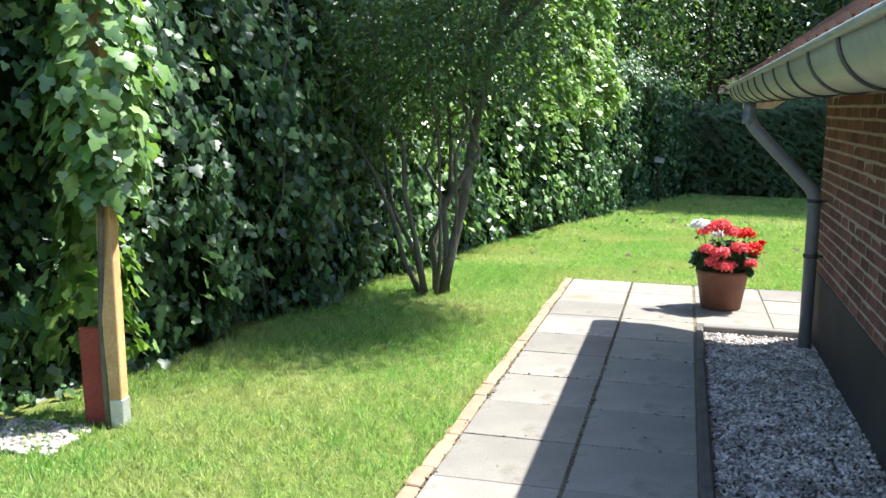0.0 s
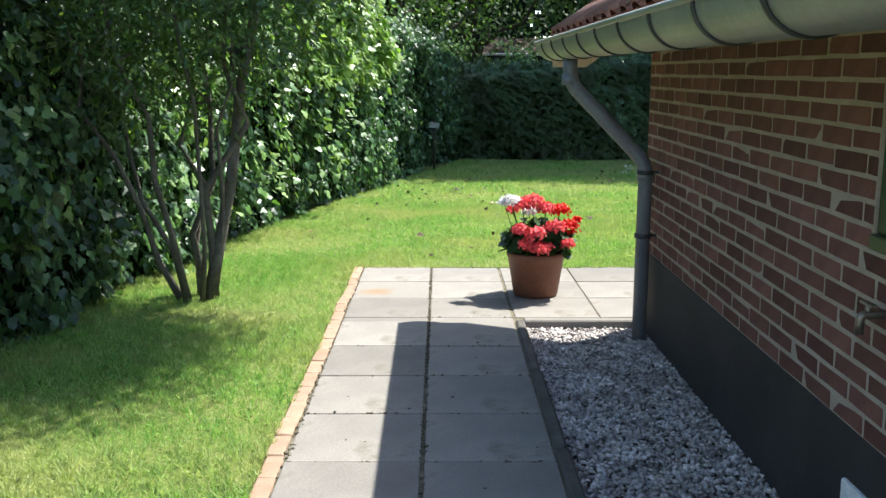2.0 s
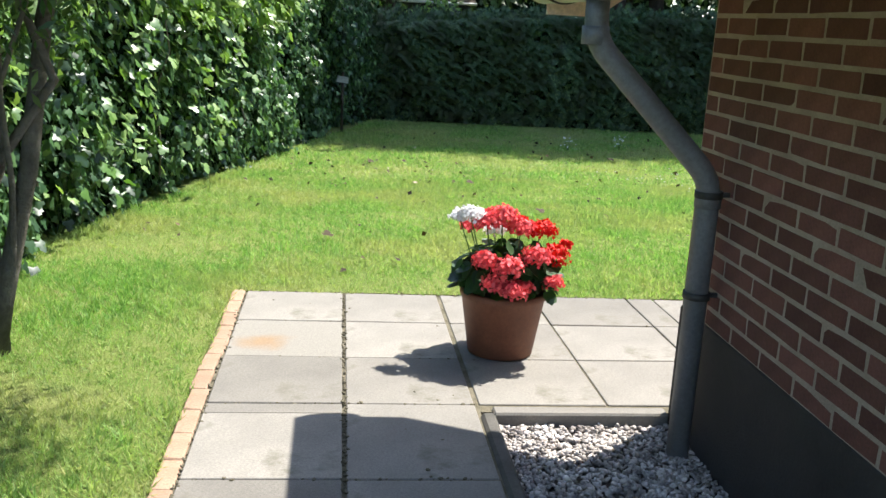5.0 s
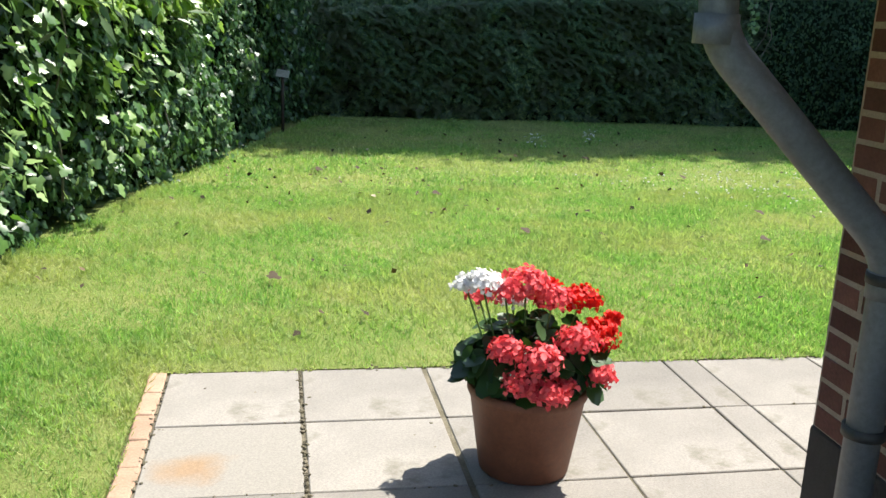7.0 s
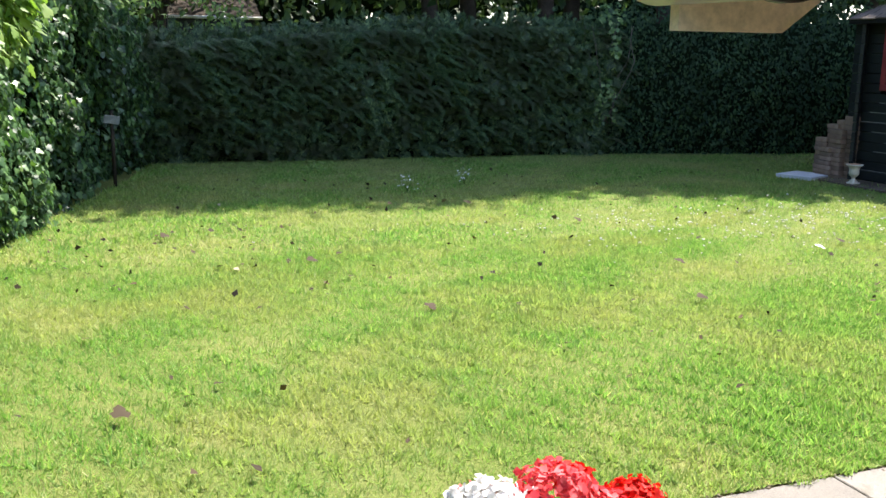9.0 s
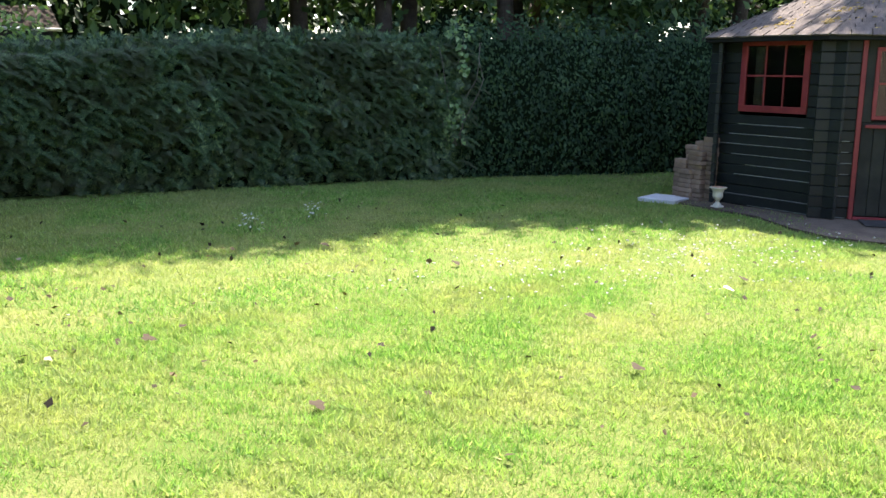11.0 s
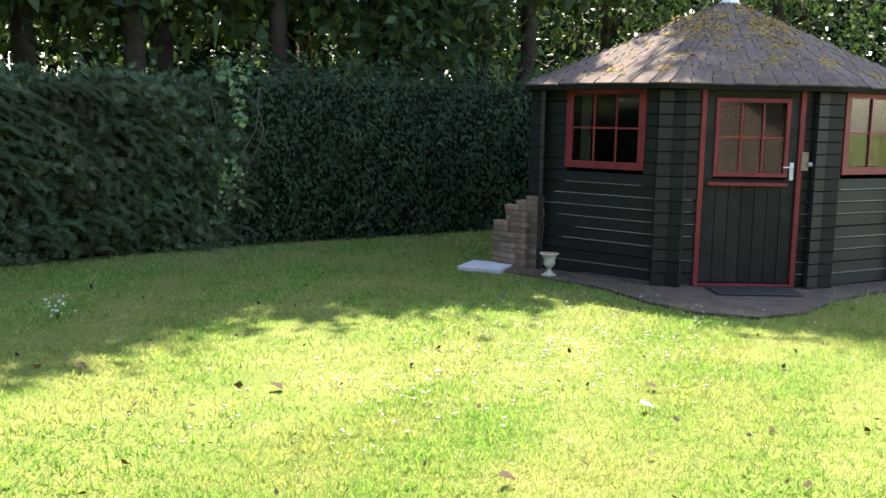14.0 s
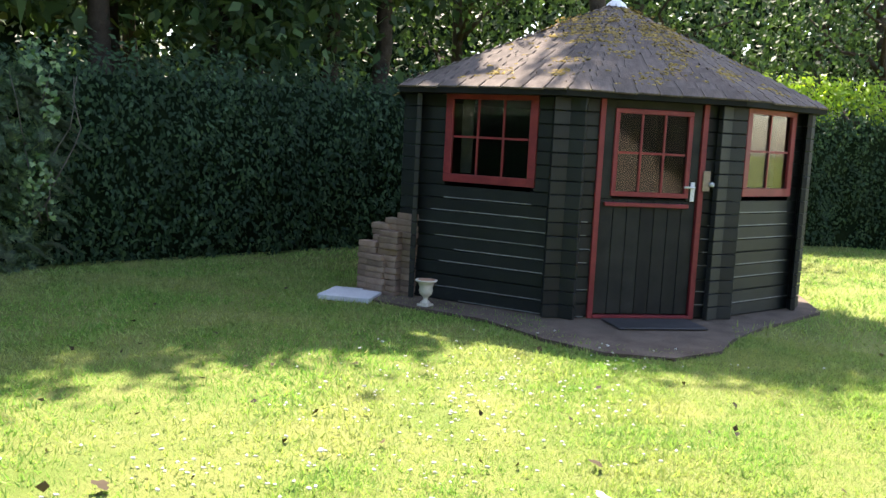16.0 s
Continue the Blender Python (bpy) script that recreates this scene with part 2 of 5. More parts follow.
M["dead_leaf"] = leafy("dead_leaf", [(0.0, (0.018, 0.014, 0.009)), (0.8, (0.06, 0.042, 0.022)), (0.95, (0.12, 0.085, 0.045)), (1.0, (0.35, 0.3, 0.22))], 0.8, 0.2, 0.05)
M["daisy"] = leafy("clover_flower", [(0.0, (0.5, 0.52, 0.44)), (1.0, (0.72, 0.72, 0.66))], 0.8, 0.2, 0.2, None, 1, (1.0, 1.0, 0.95))
M["coral"] = leafy("coral_petal", [(0.0, (0.62, 0.05, 0.07)), (1.0, (0.85, 0.17, 0.17))], 0.6, 0.2, 0.25, None, 1, (1.1, 1.0, 1.0))
M["scarlet"] = leafy("scarlet_petal", [(0.0, (0.5, 0.006, 0.004)), (1.0, (0.75, 0.02, 0.01))], 0.6, 0.2, 0.25, None, 1, (1.1, 1.0, 1.0))
M["petal_white"] = leafy("white_petal", [(0.0, (0.76, 0.75, 0.73)), (1.0, (0.88, 0.87, 0.86))], 0.6, 0.2, 0.25, None, 1, (1.0, 1.0, 1.0))
M["stem"] = leafy("flower_stem", [(0.0, (0.06, 0.12, 0.03)), (1.0, (0.12, 0.2, 0.05))], 0.6, 0.3, 0.1)
M["inside"] = surface("dark_interior", (0.05, 0.042, 0.036), (0.09, 0.078, 0.066), 3, 30, 0.9, 0.2, 0, 0.1, 0.002, 0)
M["curtain"] = surface("net_curtain", (0.07, 0.07, 0.055), (0.13, 0.13, 0.1), 9, 60, 0.95, 0.1, 0, 0.3, 0.004, 0)
glass, gn, gl, gb = base_mat("window_glass", 0.03, 0.5)
gb.inputs["Transmission Weight"].default_value, gb.inputs["IOR"].default_value = 1.0, 1.45
M["glass"] = glass


# ---- helpers for things ----
WORLD = {}


def hang(ob, parent, m):
    """Child ob of parent, with its place m given in the world."""
    ob.matrix_basis = m
    if parent is not None:
        ob.parent = parent
        ob.matrix_parent_inverse = WORLD[parent].inverted()
    WORLD[ob] = m.copy()
    return ob


def thing(name, place, label, category, group="", kind=""):
    ob = new(name)
    m = Matrix.Translation(place)
    ob.matrix_basis = m
    ob.empty_display_size = 0.1
    WORLD[ob] = m
    return tagged(ob, label, category, group, kind)


def solid(name, mesh, parent, m=None, label=""):
    ob = new(name, mesh)
    hang(ob, parent, m or Matrix())
    return tagged(ob, label)


def finish(mesh, material, smooth=False):
    mesh.materials.append(M[material])
    if smooth:
        mesh.polygons.foreach_set("use_smooth", [True] * len(mesh.polygons))
    mesh.update()
    return mesh


def mesh_from(name, verts, faces, material, smooth=False):
    """One mesh from arrays: faces all with the same number of corners, or a list."""
    me = bpy.data.meshes.new(name)
    if isinstance(faces, np.ndarray):
        nf, k = faces.shape
        me.vertices.add(len(verts))
        me.vertices.foreach_set("co", np.asarray(verts, np.float32).ravel())
        me.loops.add(nf * k)
        me.loops.foreach_set("vertex_index", faces.astype(np.int32).ravel())
        me.polygons.add(nf)
        me.polygons.foreach_set("loop_start", np.arange(0, nf * k, k, dtype=np.int32))
        me.polygons.foreach_set("loop_total", np.full(nf, k, np.int32))
        me.update(calc_edges=True)
        me.validate()
    else:
        me.from_pydata([tuple(v) for v in verts], [], faces)
    return finish(me, material, smooth)


def block(sx, sy, sz, material, bevel=0.004, jitter=0.0, centre=(0, 0, 0)):
    """A bevelled block, sides sx, sy, sz."""
    bm = bmesh.new()
    bmesh.ops.create_cube(bm, size=1)
    bmesh.ops.scale(bm, vec=(sx, sy, sz), verts=bm.verts)
    if jitter:
        for v in bm.verts:
            v.co += Vector([random.uniform(-jitter, jitter) for _ in range(3)])
    if bevel:
        bmesh.ops.bevel(bm, geom=bm.edges[:], offset=bevel, segments=1, affect="EDGES", profile=0.5)
    bmesh.ops.translate(bm, vec=centre, verts=bm.verts)
    me = bpy.data.meshes.new("block")
    bm.to_mesh(me)
    bm.free()
    return finish(me, material)


def span(a, b, material, bevel=0.004):
    """A bevelled block between two corners in the world."""
    a, b = Vector(a), Vector(b)
    s, c = b - a, (a + b) / 2
    return block(abs(s.x), abs(s.y), abs(s.z), material, bevel, 0, c)


def tube_arrays(path, radii, sides=10, cap=True):
    pts = [Vector(p) for p in path]
    verts, faces = [], []
    side = None
    for i, p in enumerate(pts):
        d = (pts[min(i + 1, len(pts) - 1)] - pts[max(i - 1, 0)]).normalized()
        if side is None:
            side = d.orthogonal().normalized()
        side = (side - d * side.dot(d)).normalized()
        up = d.cross(side)
        for k in range(sides):
            a = 2 * math.pi * k / sides
            verts.append(p + (side * math.cos(a) + up * math.sin(a)) * radii[i])
    for i in range(len(pts) - 1):
        for k in range(sides):
            j = (k + 1) % sides
            faces.append((i * sides + k, i * sides + j, (i + 1) * sides + j, (i + 1) * sides + k))
    if cap:
        faces.append(tuple(range(sides - 1, -1, -1)))
        faces.append(tuple((len(pts) - 1) * sides + k for k in range(sides)))
    return verts, faces


def tubes(name, runs, material, sides=10):
    """Several tapered tubes as one mesh. runs: (path, radii)."""
    verts, faces = [], []
    for path, radii in runs:
        v, f = tube_arrays(path, radii, sides)
        o = len(verts)
        verts += v
        faces += [tuple(i + o for i in q) for q in f]
    return mesh_from(name, verts, faces, material, True)


def lathe(name, profile, material, sides=40, place=(0, 0, 0)):
    verts, faces = [], []
    for r, z in profile:
        for k in range(sides):
            a = 2 * math.pi * k / sides
            verts.append((place[0] + r * math.cos(a), place[1] + r * math.sin(a), place[2] + z))
    for i in range(len(profile) - 1):
        for k in range(sides):
            j = (k + 1) % sides
            faces.append((i * sides + k, i * sides + j, (i + 1) * sides + j, (i + 1) * sides + k))
    return mesh_from(name, verts, faces, material, True)


# leaf outlines: x across, y from stalk to tip, z out of the leaf
def fan(outline, dome=0.06):
    v = [(0, 0.45, dome)] + [(x, y, 0) for x, y in outline]
    n = len(outline)
    return np.array(v), np.array([(0, i + 1, (i + 1) % n + 1) for i in range(n)])


IVY = fan([(0, 0.05), (-0.32, -0.06), (-0.52, 0.3), (-0.27, 0.46), (-0.3, 0.68), (0, 1.0), (0.3, 0.68), (0.27, 0.46), (0.52, 0.3), (0.32, -0.06)])
OVAL = (np.array([(0, 0, 0), (-0.27, 0.35, 0.06), (0, 1.0, -0.04), (0.27, 0.35, 0.06), (0, 0.45, 0)], float), np.array([(0, 4, 1), (1, 4, 2), (2, 4, 3), (3, 4, 0)]))
SLIM = (np.array([(0, 0, 0), (-0.16, 0.45, 0.03), (0, 1.0, 0), (0.16, 0.45, 0.03)], float), np.array([(0, 2, 1), (0, 3, 2)]))
ROUND = fan([(0, 0.1), (-0.3, 0.0), (-0.52, 0.25), (-0.5, 0.6), (-0.25, 0.9), (0, 0.86), (0.25, 0.9), (0.5, 0.6), (0.52, 0.25), (0.3, 0.0)], -0.1)
PETAL = (np.array([(0, 0, 0), (-0.4, 0.6, 0.12), (0, 1.0, 0.05), (0.4, 0.6, 0.12)], float), np.array([(0, 2, 1), (0, 3, 2)]))
BLADE = (np.array([(-0.5, 0, 0), (0.5, 0, 0), (0, 1, 0)], float), np.array([(0, 1, 2)]))


def spray_shape():
    v, f = [], []
    for s, a, y in ((1.0, 0, 0), (0.62, 0.75, 0.15), (0.62, -0.75, 0.15), (0.5, 0.6, 0.4), (0.5, -0.6, 0.4), (0.55, 1.1, 0.0), (0.55, -1.1, 0.0)):
        d, w = (math.sin(a), math.cos(a)), 0.11
        o = len(v)
        v += [(-d[1] * w, y + d[0] * w, 0), (d[1] * w, y - d[0] * w, 0), (d[0] * s, y + d[1] * s, 0.1 * s * (1 if a else -1))]
        f.append((o, o + 1, o + 2))
    return np.array(v, float), np.array(f)


SPRAY = spray_shape()
rng = np.random.default_rng(7)


def unit(a):
    return a / np.maximum(np.linalg.norm(a, axis=1, keepdims=True), 1e-9)


def scatter(name, shape, at, normal, tip, size, material, width=1.0):
    """One mesh of many small shapes: at their places, facing normal, pointing along tip."""
    v, f = shape
    n = unit(normal)
    t = unit(tip - n * (tip * n).sum(1, keepdims=True))
    s = np.cross(t, n)
    size = np.asarray(size, float).reshape(-1, 1, 1)
    wide = np.asarray(width, float).reshape(-1, 1, 1)
    out = at[:, None, :] + size * (s[:, None, :] * v[None, :, 0:1] * wide + t[:, None, :] * v[None, :, 1:2] + n[:, None, :] * v[None, :, 2:3])
    k = len(v)
    faces = (f[None] + (np.arange(len(at)) * k)[:, None, None]).reshape(-1, f.shape[1])
    return mesh_from(name, out.reshape(-1, 3), faces, material)


def lump(p, scale, seed):
    """Smooth pseudo-random value about 0, for places p (n x 3)."""
    r = np.random.default_rng(seed)
    out = np.zeros(len(p))
    for o in range(5):
        w = r.normal(size=3) * scale * 1.6 ** o
        out += np.sin(p @ w + r.uniform(0, 6.3)) / 1.35 ** o
    return out / 2.4


def along(line, u):
    """Places at shares u (0 to 1) of a plan line, and the normals to its left-hand side."""
    line = np.array(line, float)
    seg = np.diff(line, axis=0)
    length = np.linalg.norm(seg, axis=1)
    cum = np.concatenate([[0], np.cumsum(length)])
    d = u * cum[-1]
    i = np.clip(np.searchsorted(cum, d, side="right") - 1, 0, len(seg) - 1)
    p = line[i] + seg[i] * ((d - cum[i]) / length[i])[:, None]
    nrm = np.stack([-seg[i, 1], seg[i, 0]], 1) / length[i][:, None]
    return p, nrm


def hedge(name, line, height, depth, count, size, shape, material, label, category, seed, bulge=0.16, droop=0.8, ragged=0.12, flip=1, rise=0.2, fine=0.0):
    """A hedge along a plan line, its face towards the left-hand side (flip -1: right)."""
    r = np.random.default_rng(seed)
    t = thing(name, (line[0][0], line[0][1], 0), label, category)
    top = height if callable(height) else (lambda p: np.full(len(p), height))
    # near-black sheet behind the leaves, painted as the hedge's inner shade
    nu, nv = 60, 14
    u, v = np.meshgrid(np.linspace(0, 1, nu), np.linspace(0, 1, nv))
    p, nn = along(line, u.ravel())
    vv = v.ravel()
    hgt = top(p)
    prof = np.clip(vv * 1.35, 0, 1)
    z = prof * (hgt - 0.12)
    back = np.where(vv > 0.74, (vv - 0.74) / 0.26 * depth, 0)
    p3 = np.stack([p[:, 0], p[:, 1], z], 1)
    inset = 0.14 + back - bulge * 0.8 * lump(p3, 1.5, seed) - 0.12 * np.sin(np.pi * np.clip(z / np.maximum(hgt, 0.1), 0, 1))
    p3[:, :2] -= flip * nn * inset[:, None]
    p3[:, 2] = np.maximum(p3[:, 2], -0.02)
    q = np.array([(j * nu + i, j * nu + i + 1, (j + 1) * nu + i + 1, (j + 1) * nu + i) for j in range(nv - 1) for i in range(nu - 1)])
    solid("inside", mesh_from("core", p3, q, "core", True), t, None, "near-black sheet painted as the shade inside the hedge")
    # leaves over the face and the top
    u, w = r.uniform(0, 1, count), r.uniform(0, 1, count)
    p, nn = along(line, u)
    hgt = top(p)
    face = w < 0.84
    z = np.where(face, w / 0.84 * hgt, hgt)
    back = np.where(face, 0, (w - 0.84) / 0.16 * depth)
    p3 = np.stack([p[:, 0], p[:, 1], z], 1)
    off = bulge * lump(p3, 1.5, seed) + fine * lump(p3, 6.0, seed + 9) + 0.12 * np.sin(np.pi * np.clip(z / hgt, 0, 1)) - back + r.normal(0, 0.06, count) - 0.05
    p3[:, :2] += flip * nn * off[:, None]
    p3[:, 2] += np.where(face, 0, r.normal(0, ragged, count) + ragged * lump(p3 * 3, 1.5, seed + 5))
    p3[:, 2] = np.maximum(p3[:, 2], 0.01)
    n3 = np.concatenate([flip * nn, np.zeros((count, 1))], 1)
    n3 = n3 + np.where(face, 0.25, 0.9)[:, None] * np.array([0, 0, 1.0]) + r.normal(0, 0.42, (count, 3))
    tip = np.stack([r.normal(0, 0.5, count), r.normal(0, 0.5, count), np.where(face, -droop, rise) + r.normal(0, 0.35, count)], 1)
    s = size * r.uniform(0.6, 1.25, count)
    solid("foliage", scatter("foliage", shape, p3, n3, tip, s, material), t)["kind"] = "stuff"
    return t

# ---- ground ----
HEDGE_LINE = [(-3.2, 2.0), (-3.0, 4.0), (-2.87, 5.1), (-2.82, 6.4), (-2.6, 8.4), (-2.25, 10.2), (-1.85, 11.9), (-1.36, 14.0), (-0.8, 16.0), (-0.27, 18.0), (0.0, 19.2)]
BACK_LINE = [(-1.6, 19.25), (1.8, 19.2), (4.4, 19.1), (6.95, 18.85)]
FAR_LINE = [(6.6, 19.05), (8.6, 18.5), (10.9, 17.95), (13.6, 16.8), (16.4, 14.7), (18.0, 12.9), (19.2, 8.0)]
hx = lambda y: np.interp(y, [p[1] for p in HEDGE_LINE], [p[0] for p in HEDGE_LINE])
X0, X1, Y0, Y1 = -0.99, 5.75, -4.0, 8.64


def ground_sheet():
    """One sheet to the horizon with a shallow bed sunk where paving and gravel lie."""
    bm = bmesh.new()
    far = 260
    xs, ys = [-far, X0, X1, far], [-far, Y0, Y1, far]
    for i in range(3):
        for j in range(3):
            if i == 1 and j == 1:
                continue
            bm.faces.new([bm.verts.new((x, y, 0)) for x, y in ((xs[i], ys[j]), (xs[i + 1], ys[j]), (xs[i + 1], ys[j + 1]), (xs[i], ys[j + 1]))])
    c = [(X0, Y0), (X1, Y0), (X1, Y1), (X0, Y1)]
    bm.faces.new([bm.verts.new((*p, -0.09)) for p in c])
    for k in range(4):
        a, b = c[k], c[(k + 1) % 4]
        bm.faces.new([bm.verts.new(v) for v in ((*a, 0), (*b, 0), (*b, -0.09), (*a, -0.09))])
    bmesh.ops.remove_doubles(bm, verts=bm.verts, dist=1e-4)
    bmesh.ops.recalc_face_normals(bm, faces=bm.faces)
    me = bpy.data.meshes.new("ground")
    bm.to_mesh(me)
    bm.free()
    return finish(me, "soil")


ground = tagged(solid("ground", ground_sheet(), None), "mossy lawn soil under short grass", "ground", kind="structure")

# ---- lawn ----
def lawn_mask(x, y):
    ok = (x > hx(y) + 0.1) & (y < np.interp(x, [-1, 4.4, 6.9, 8.6, 10.9, 13.6, 16.4, 18], [19.15, 19.0, 18.75, 18.4, 17.85, 16.7, 14.6, 12.8]))
    ok &= ~((x > X0 + 0.02 + 0.012 * np.sin(y * 9.0) + 0.01 * np.sin(y * 23.0)) & (y < Y1 - 0.02 - 0.012 * np.sin(x * 11.0) - 0.01 * np.sin(x * 29.0)))
    ok &= ((x - 10.4) ** 2 + (y - 14.3) ** 2 > 2.2 ** 2) & ((x - 8.5) ** 2 + (y - 13.1) ** 2 > 0.78 ** 2)
    return ok


def lawn_blades(name, box, count, tall, wide, seed):
    r = np.random.default_rng(seed)
    x, y = r.uniform(box[0], box[2], count), r.uniform(box[1], box[3], count)
    ok = lawn_mask(x, y)
    x, y = x[ok], y[ok]
    n = len(x)
    at = np.stack([x, y, np.zeros(n)], 1)
    patch = lump(at * 1.0, 1.1, 3)
    bare = r.uniform(0, 1, n) < np.clip(0.85 + 0.35 * patch, 0.35, 1)
    at, patch, n = at[bare], patch[bare], int(bare.sum())
    edge = np.clip((at[:, 0] - hx(at[:, 1])) / 0.4, 0, 1)
    lean = r.normal(0, 0.6, (n, 2))
    tip = np.concatenate([lean, np.ones((n, 1))], 1)
    nor = np.concatenate([r.normal(0, 1, (n, 2)), np.full((n, 1), 0.5)], 1)
    size = tall * r.uniform(0.45, 1.15, n) * (1 + 0.25 * patch) * (1.35 - 0.35 * edge) * (1 + 0.45 * lump(at, 14.0, 8))
    return scatter(name, BLADE, at, nor, tip, size, "grass", wide / tall)


lawn = thing("lawn_grass", (0, 10, 0), "short sunlit green lawn grass with dry yellowish patches", "grass", kind="stuff")
for box, count, tall, wide, seed in (((-3.1, 2.0, -0.97, 9.2), 200000, 0.038, 0.0052, 1), ((-3, 8.6, 4.0, 13.0), 310000, 0.039, 0.0058, 2),
                                     ((-2.2, 13.0, 9.0, 19.4), 200000, 0.042, 0.0085, 3), ((4.0, 8.6, 9.0, 13.0), 140000, 0.038, 0.0065, 4), ((9.0, 5.0, 18.0, 18.6), 66000, 0.06, 0.014, 5)):
    solid("blades", lawn_blades("blades", box, count, tall, wide, seed), lawn)["kind"] = "stuff"

# ---- paving: joints bed, slabs, edging, kerbs ----
terrace = tagged(solid("pavement", span((X0 + 0.005, Y0, -0.085), (0.15, Y1 - 0.005, -0.008), "joint", 0), None), "grey concrete slab garden path with mossy joints", "pavement", kind="structure")
gable_terrace = tagged(solid("pavement", span((0.15, 7.0, -0.085), (X1 - 0.005, Y1 - 0.005, -0.008), "joint", 0), None), "grey concrete slab terrace beside the brick house", "pavement", kind="structure")
ROWS_Y = [8.635, 8.115, 7.59, 7.06, 6.43, 5.9, 5.37]
while ROWS_Y[-1] > -3.4:
    ROWS_Y.append(round(ROWS_Y[-1] - 0.53, 3))
COLS_X = [-0.908, -0.38, 0.137]
WIDE_X = [0.15, 0.678, 1.225, 1.385, 1.932, 2.475, 3.015, 3.555, 4.095, 4.635, 5.175, 5.715]
slab_cache = {}


def slab(parent, x0, x1, y0, y1, material="slab"):
    key = (round(x1 - x0, 3), round(y1 - y0, 3), material)
    if key not in slab_cache:
        slab_cache[key] = block(x1 - x0 - 0.008, y1 - y0 - 0.008, 0.05, material, 0.0035)
    m = pose((x0 + x1) / 2, (y0 + y1) / 2, -0.026 + random.uniform(-0.0025, 0.0025), random.uniform(-0.25, 0.25), random.uniform(-0.25, 0.25), random.uniform(-0.25, 0.25))
    return solid("paving_slab", slab_cache[key], parent, m)


for j in range(len(ROWS_Y) - 1):
    for i in range(2):
        x0, x1 = COLS_X[i] + 0.004 * i, COLS_X[i + 1] - 0.004 * (1 - i)
        if (i, j) == (0, 3):
            slab(terrace, x0, x1, 6.96, ROWS_Y[j])
            slab(terrace, x0, x1, ROWS_Y[j + 1], 6.96)
        else:
            slab(terrace, x0, x1, ROWS_Y[j + 1], ROWS_Y[j], "rust" if (i, j) == (0, 1) else "slab")
for j in range(3):
    for i in range(len(WIDE_X) - 1):
        slab(gable_terrace, WIDE_X[i], WIDE_X[i + 1], ROWS_Y[j + 1], ROWS_Y[j])
edging = thing("path_edging", (-0.945, 8.5, 0), "row of worn sandy yellow bricks edging the path", "edging", kind="structure")
edge_mesh = block(0.07, 0.205, 0.07, "edge_brick", 0.005, 0.0015)
y = 8.54
while y > -3:
    solid("brick", edge_mesh, edging, pose(-0.95 + random.uniform(-0.006, 0.006), y, -0.032 + random.uniform(-0.004, 0.003), random.uniform(-0.6, 0.6), random.uniform(-1.5, 1.5), random.uniform(-1.6, 1.6)))
    y -= 0.208
kerb = thing("gravel_kerb", (0.195, 6.9, 0), "dark mossy concrete kerb along the gravel strip", "kerb", kind="structure")
y = 6.97
while y > -3:
    solid("kerb_stone", block(0.055, 0.985, 0.12, "kerb", 0.012, 0.003), kerb, pose(0.17, y - 0.5, -0.05, 0, 0, random.uniform(-0.3, 0.3)))
    y -= 1.0
solid("kerb_stone", block(0.7, 0.07, 0.11, "slab", 0.008, 0.002), kerb, pose(0.55, 6.995, -0.05), "pale concrete strip")

def pebble_shape(seed):
    r = np.random.default_rng(seed)
    g = (1 + 5 ** 0.5) / 2
    v = np.array([(-1, g, 0), (1, g, 0), (-1, -g, 0), (1, -g, 0), (0, -1, g), (0, 1, g), (0, -1, -g), (0, 1, -g), (g, 0, -1), (g, 0, 1), (-g, 0, -1), (-g, 0, 1)], float) / 1.9
    v *= r.uniform(0.7, 1.2, (12, 1))
    f = np.array([(0, 11, 5), (0, 5, 1), (0, 1, 7), (0, 7, 10), (0, 10, 11), (1, 5, 9), (5, 11, 4), (11, 10, 2), (10, 7, 6), (7, 1, 8), (3, 9, 4), (3, 4, 2), (3, 2, 6), (3, 6, 8), (3, 8, 9), (4, 9, 5), (2, 4, 11), (6, 2, 10), (8, 6, 7), (9, 8, 1)])
    return v * np.array([1, 1.3, 0.6]), f


# soil, moss and crumbs in the joints
rj = np.random.default_rng(44)
jx, jy = [], []
for _ in range(650):
    jx.append(-0.38 + rj.normal(0, 0.006))
    jy.append(rj.uniform(2.5, 8.64))
for yy in ROWS_Y[:9]:
    for _ in range(34):
        jx.append(rj.uniform(-0.9, 0.14) if yy < 7.2 else rj.uniform(-0.9, 2.4))
        jy.append(yy + rj.normal(0, 0.005))
for _ in range(420):
    jx.append(-0.908 + rj.normal(0, 0.008))
    jy.append(rj.uniform(2.5, 8.6))
for _ in range(500):
    jx.append(rj.uniform(-0.9, 4.5))
    jy.append(8.635 + rj.normal(0, 0.012))
for _ in range(70):
    jx.append(rj.uniform(-0.88, 0.12))
    jy.append(rj.uniform(3.0, 8.6))
at = np.stack([np.array(jx), np.array(jy), rj.uniform(-0.008, 0.001, len(jx))], 1)
crumbs = thing("joint_moss", (-0.38, 6.0, 0), "dark moss and soil crumbs in the slab joints", "moss", kind="stuff")
solid("crumbs", scatter("crumbs", pebble_shape(3), at, np.array([0, 0, 1.0]) + rj.normal(0, 0.3, at.shape), rj.normal(0, 1, at.shape), 0.007 * rj.uniform(0.4, 1.4, len(at)), "joint"), crumbs)["kind"] = "stuff"

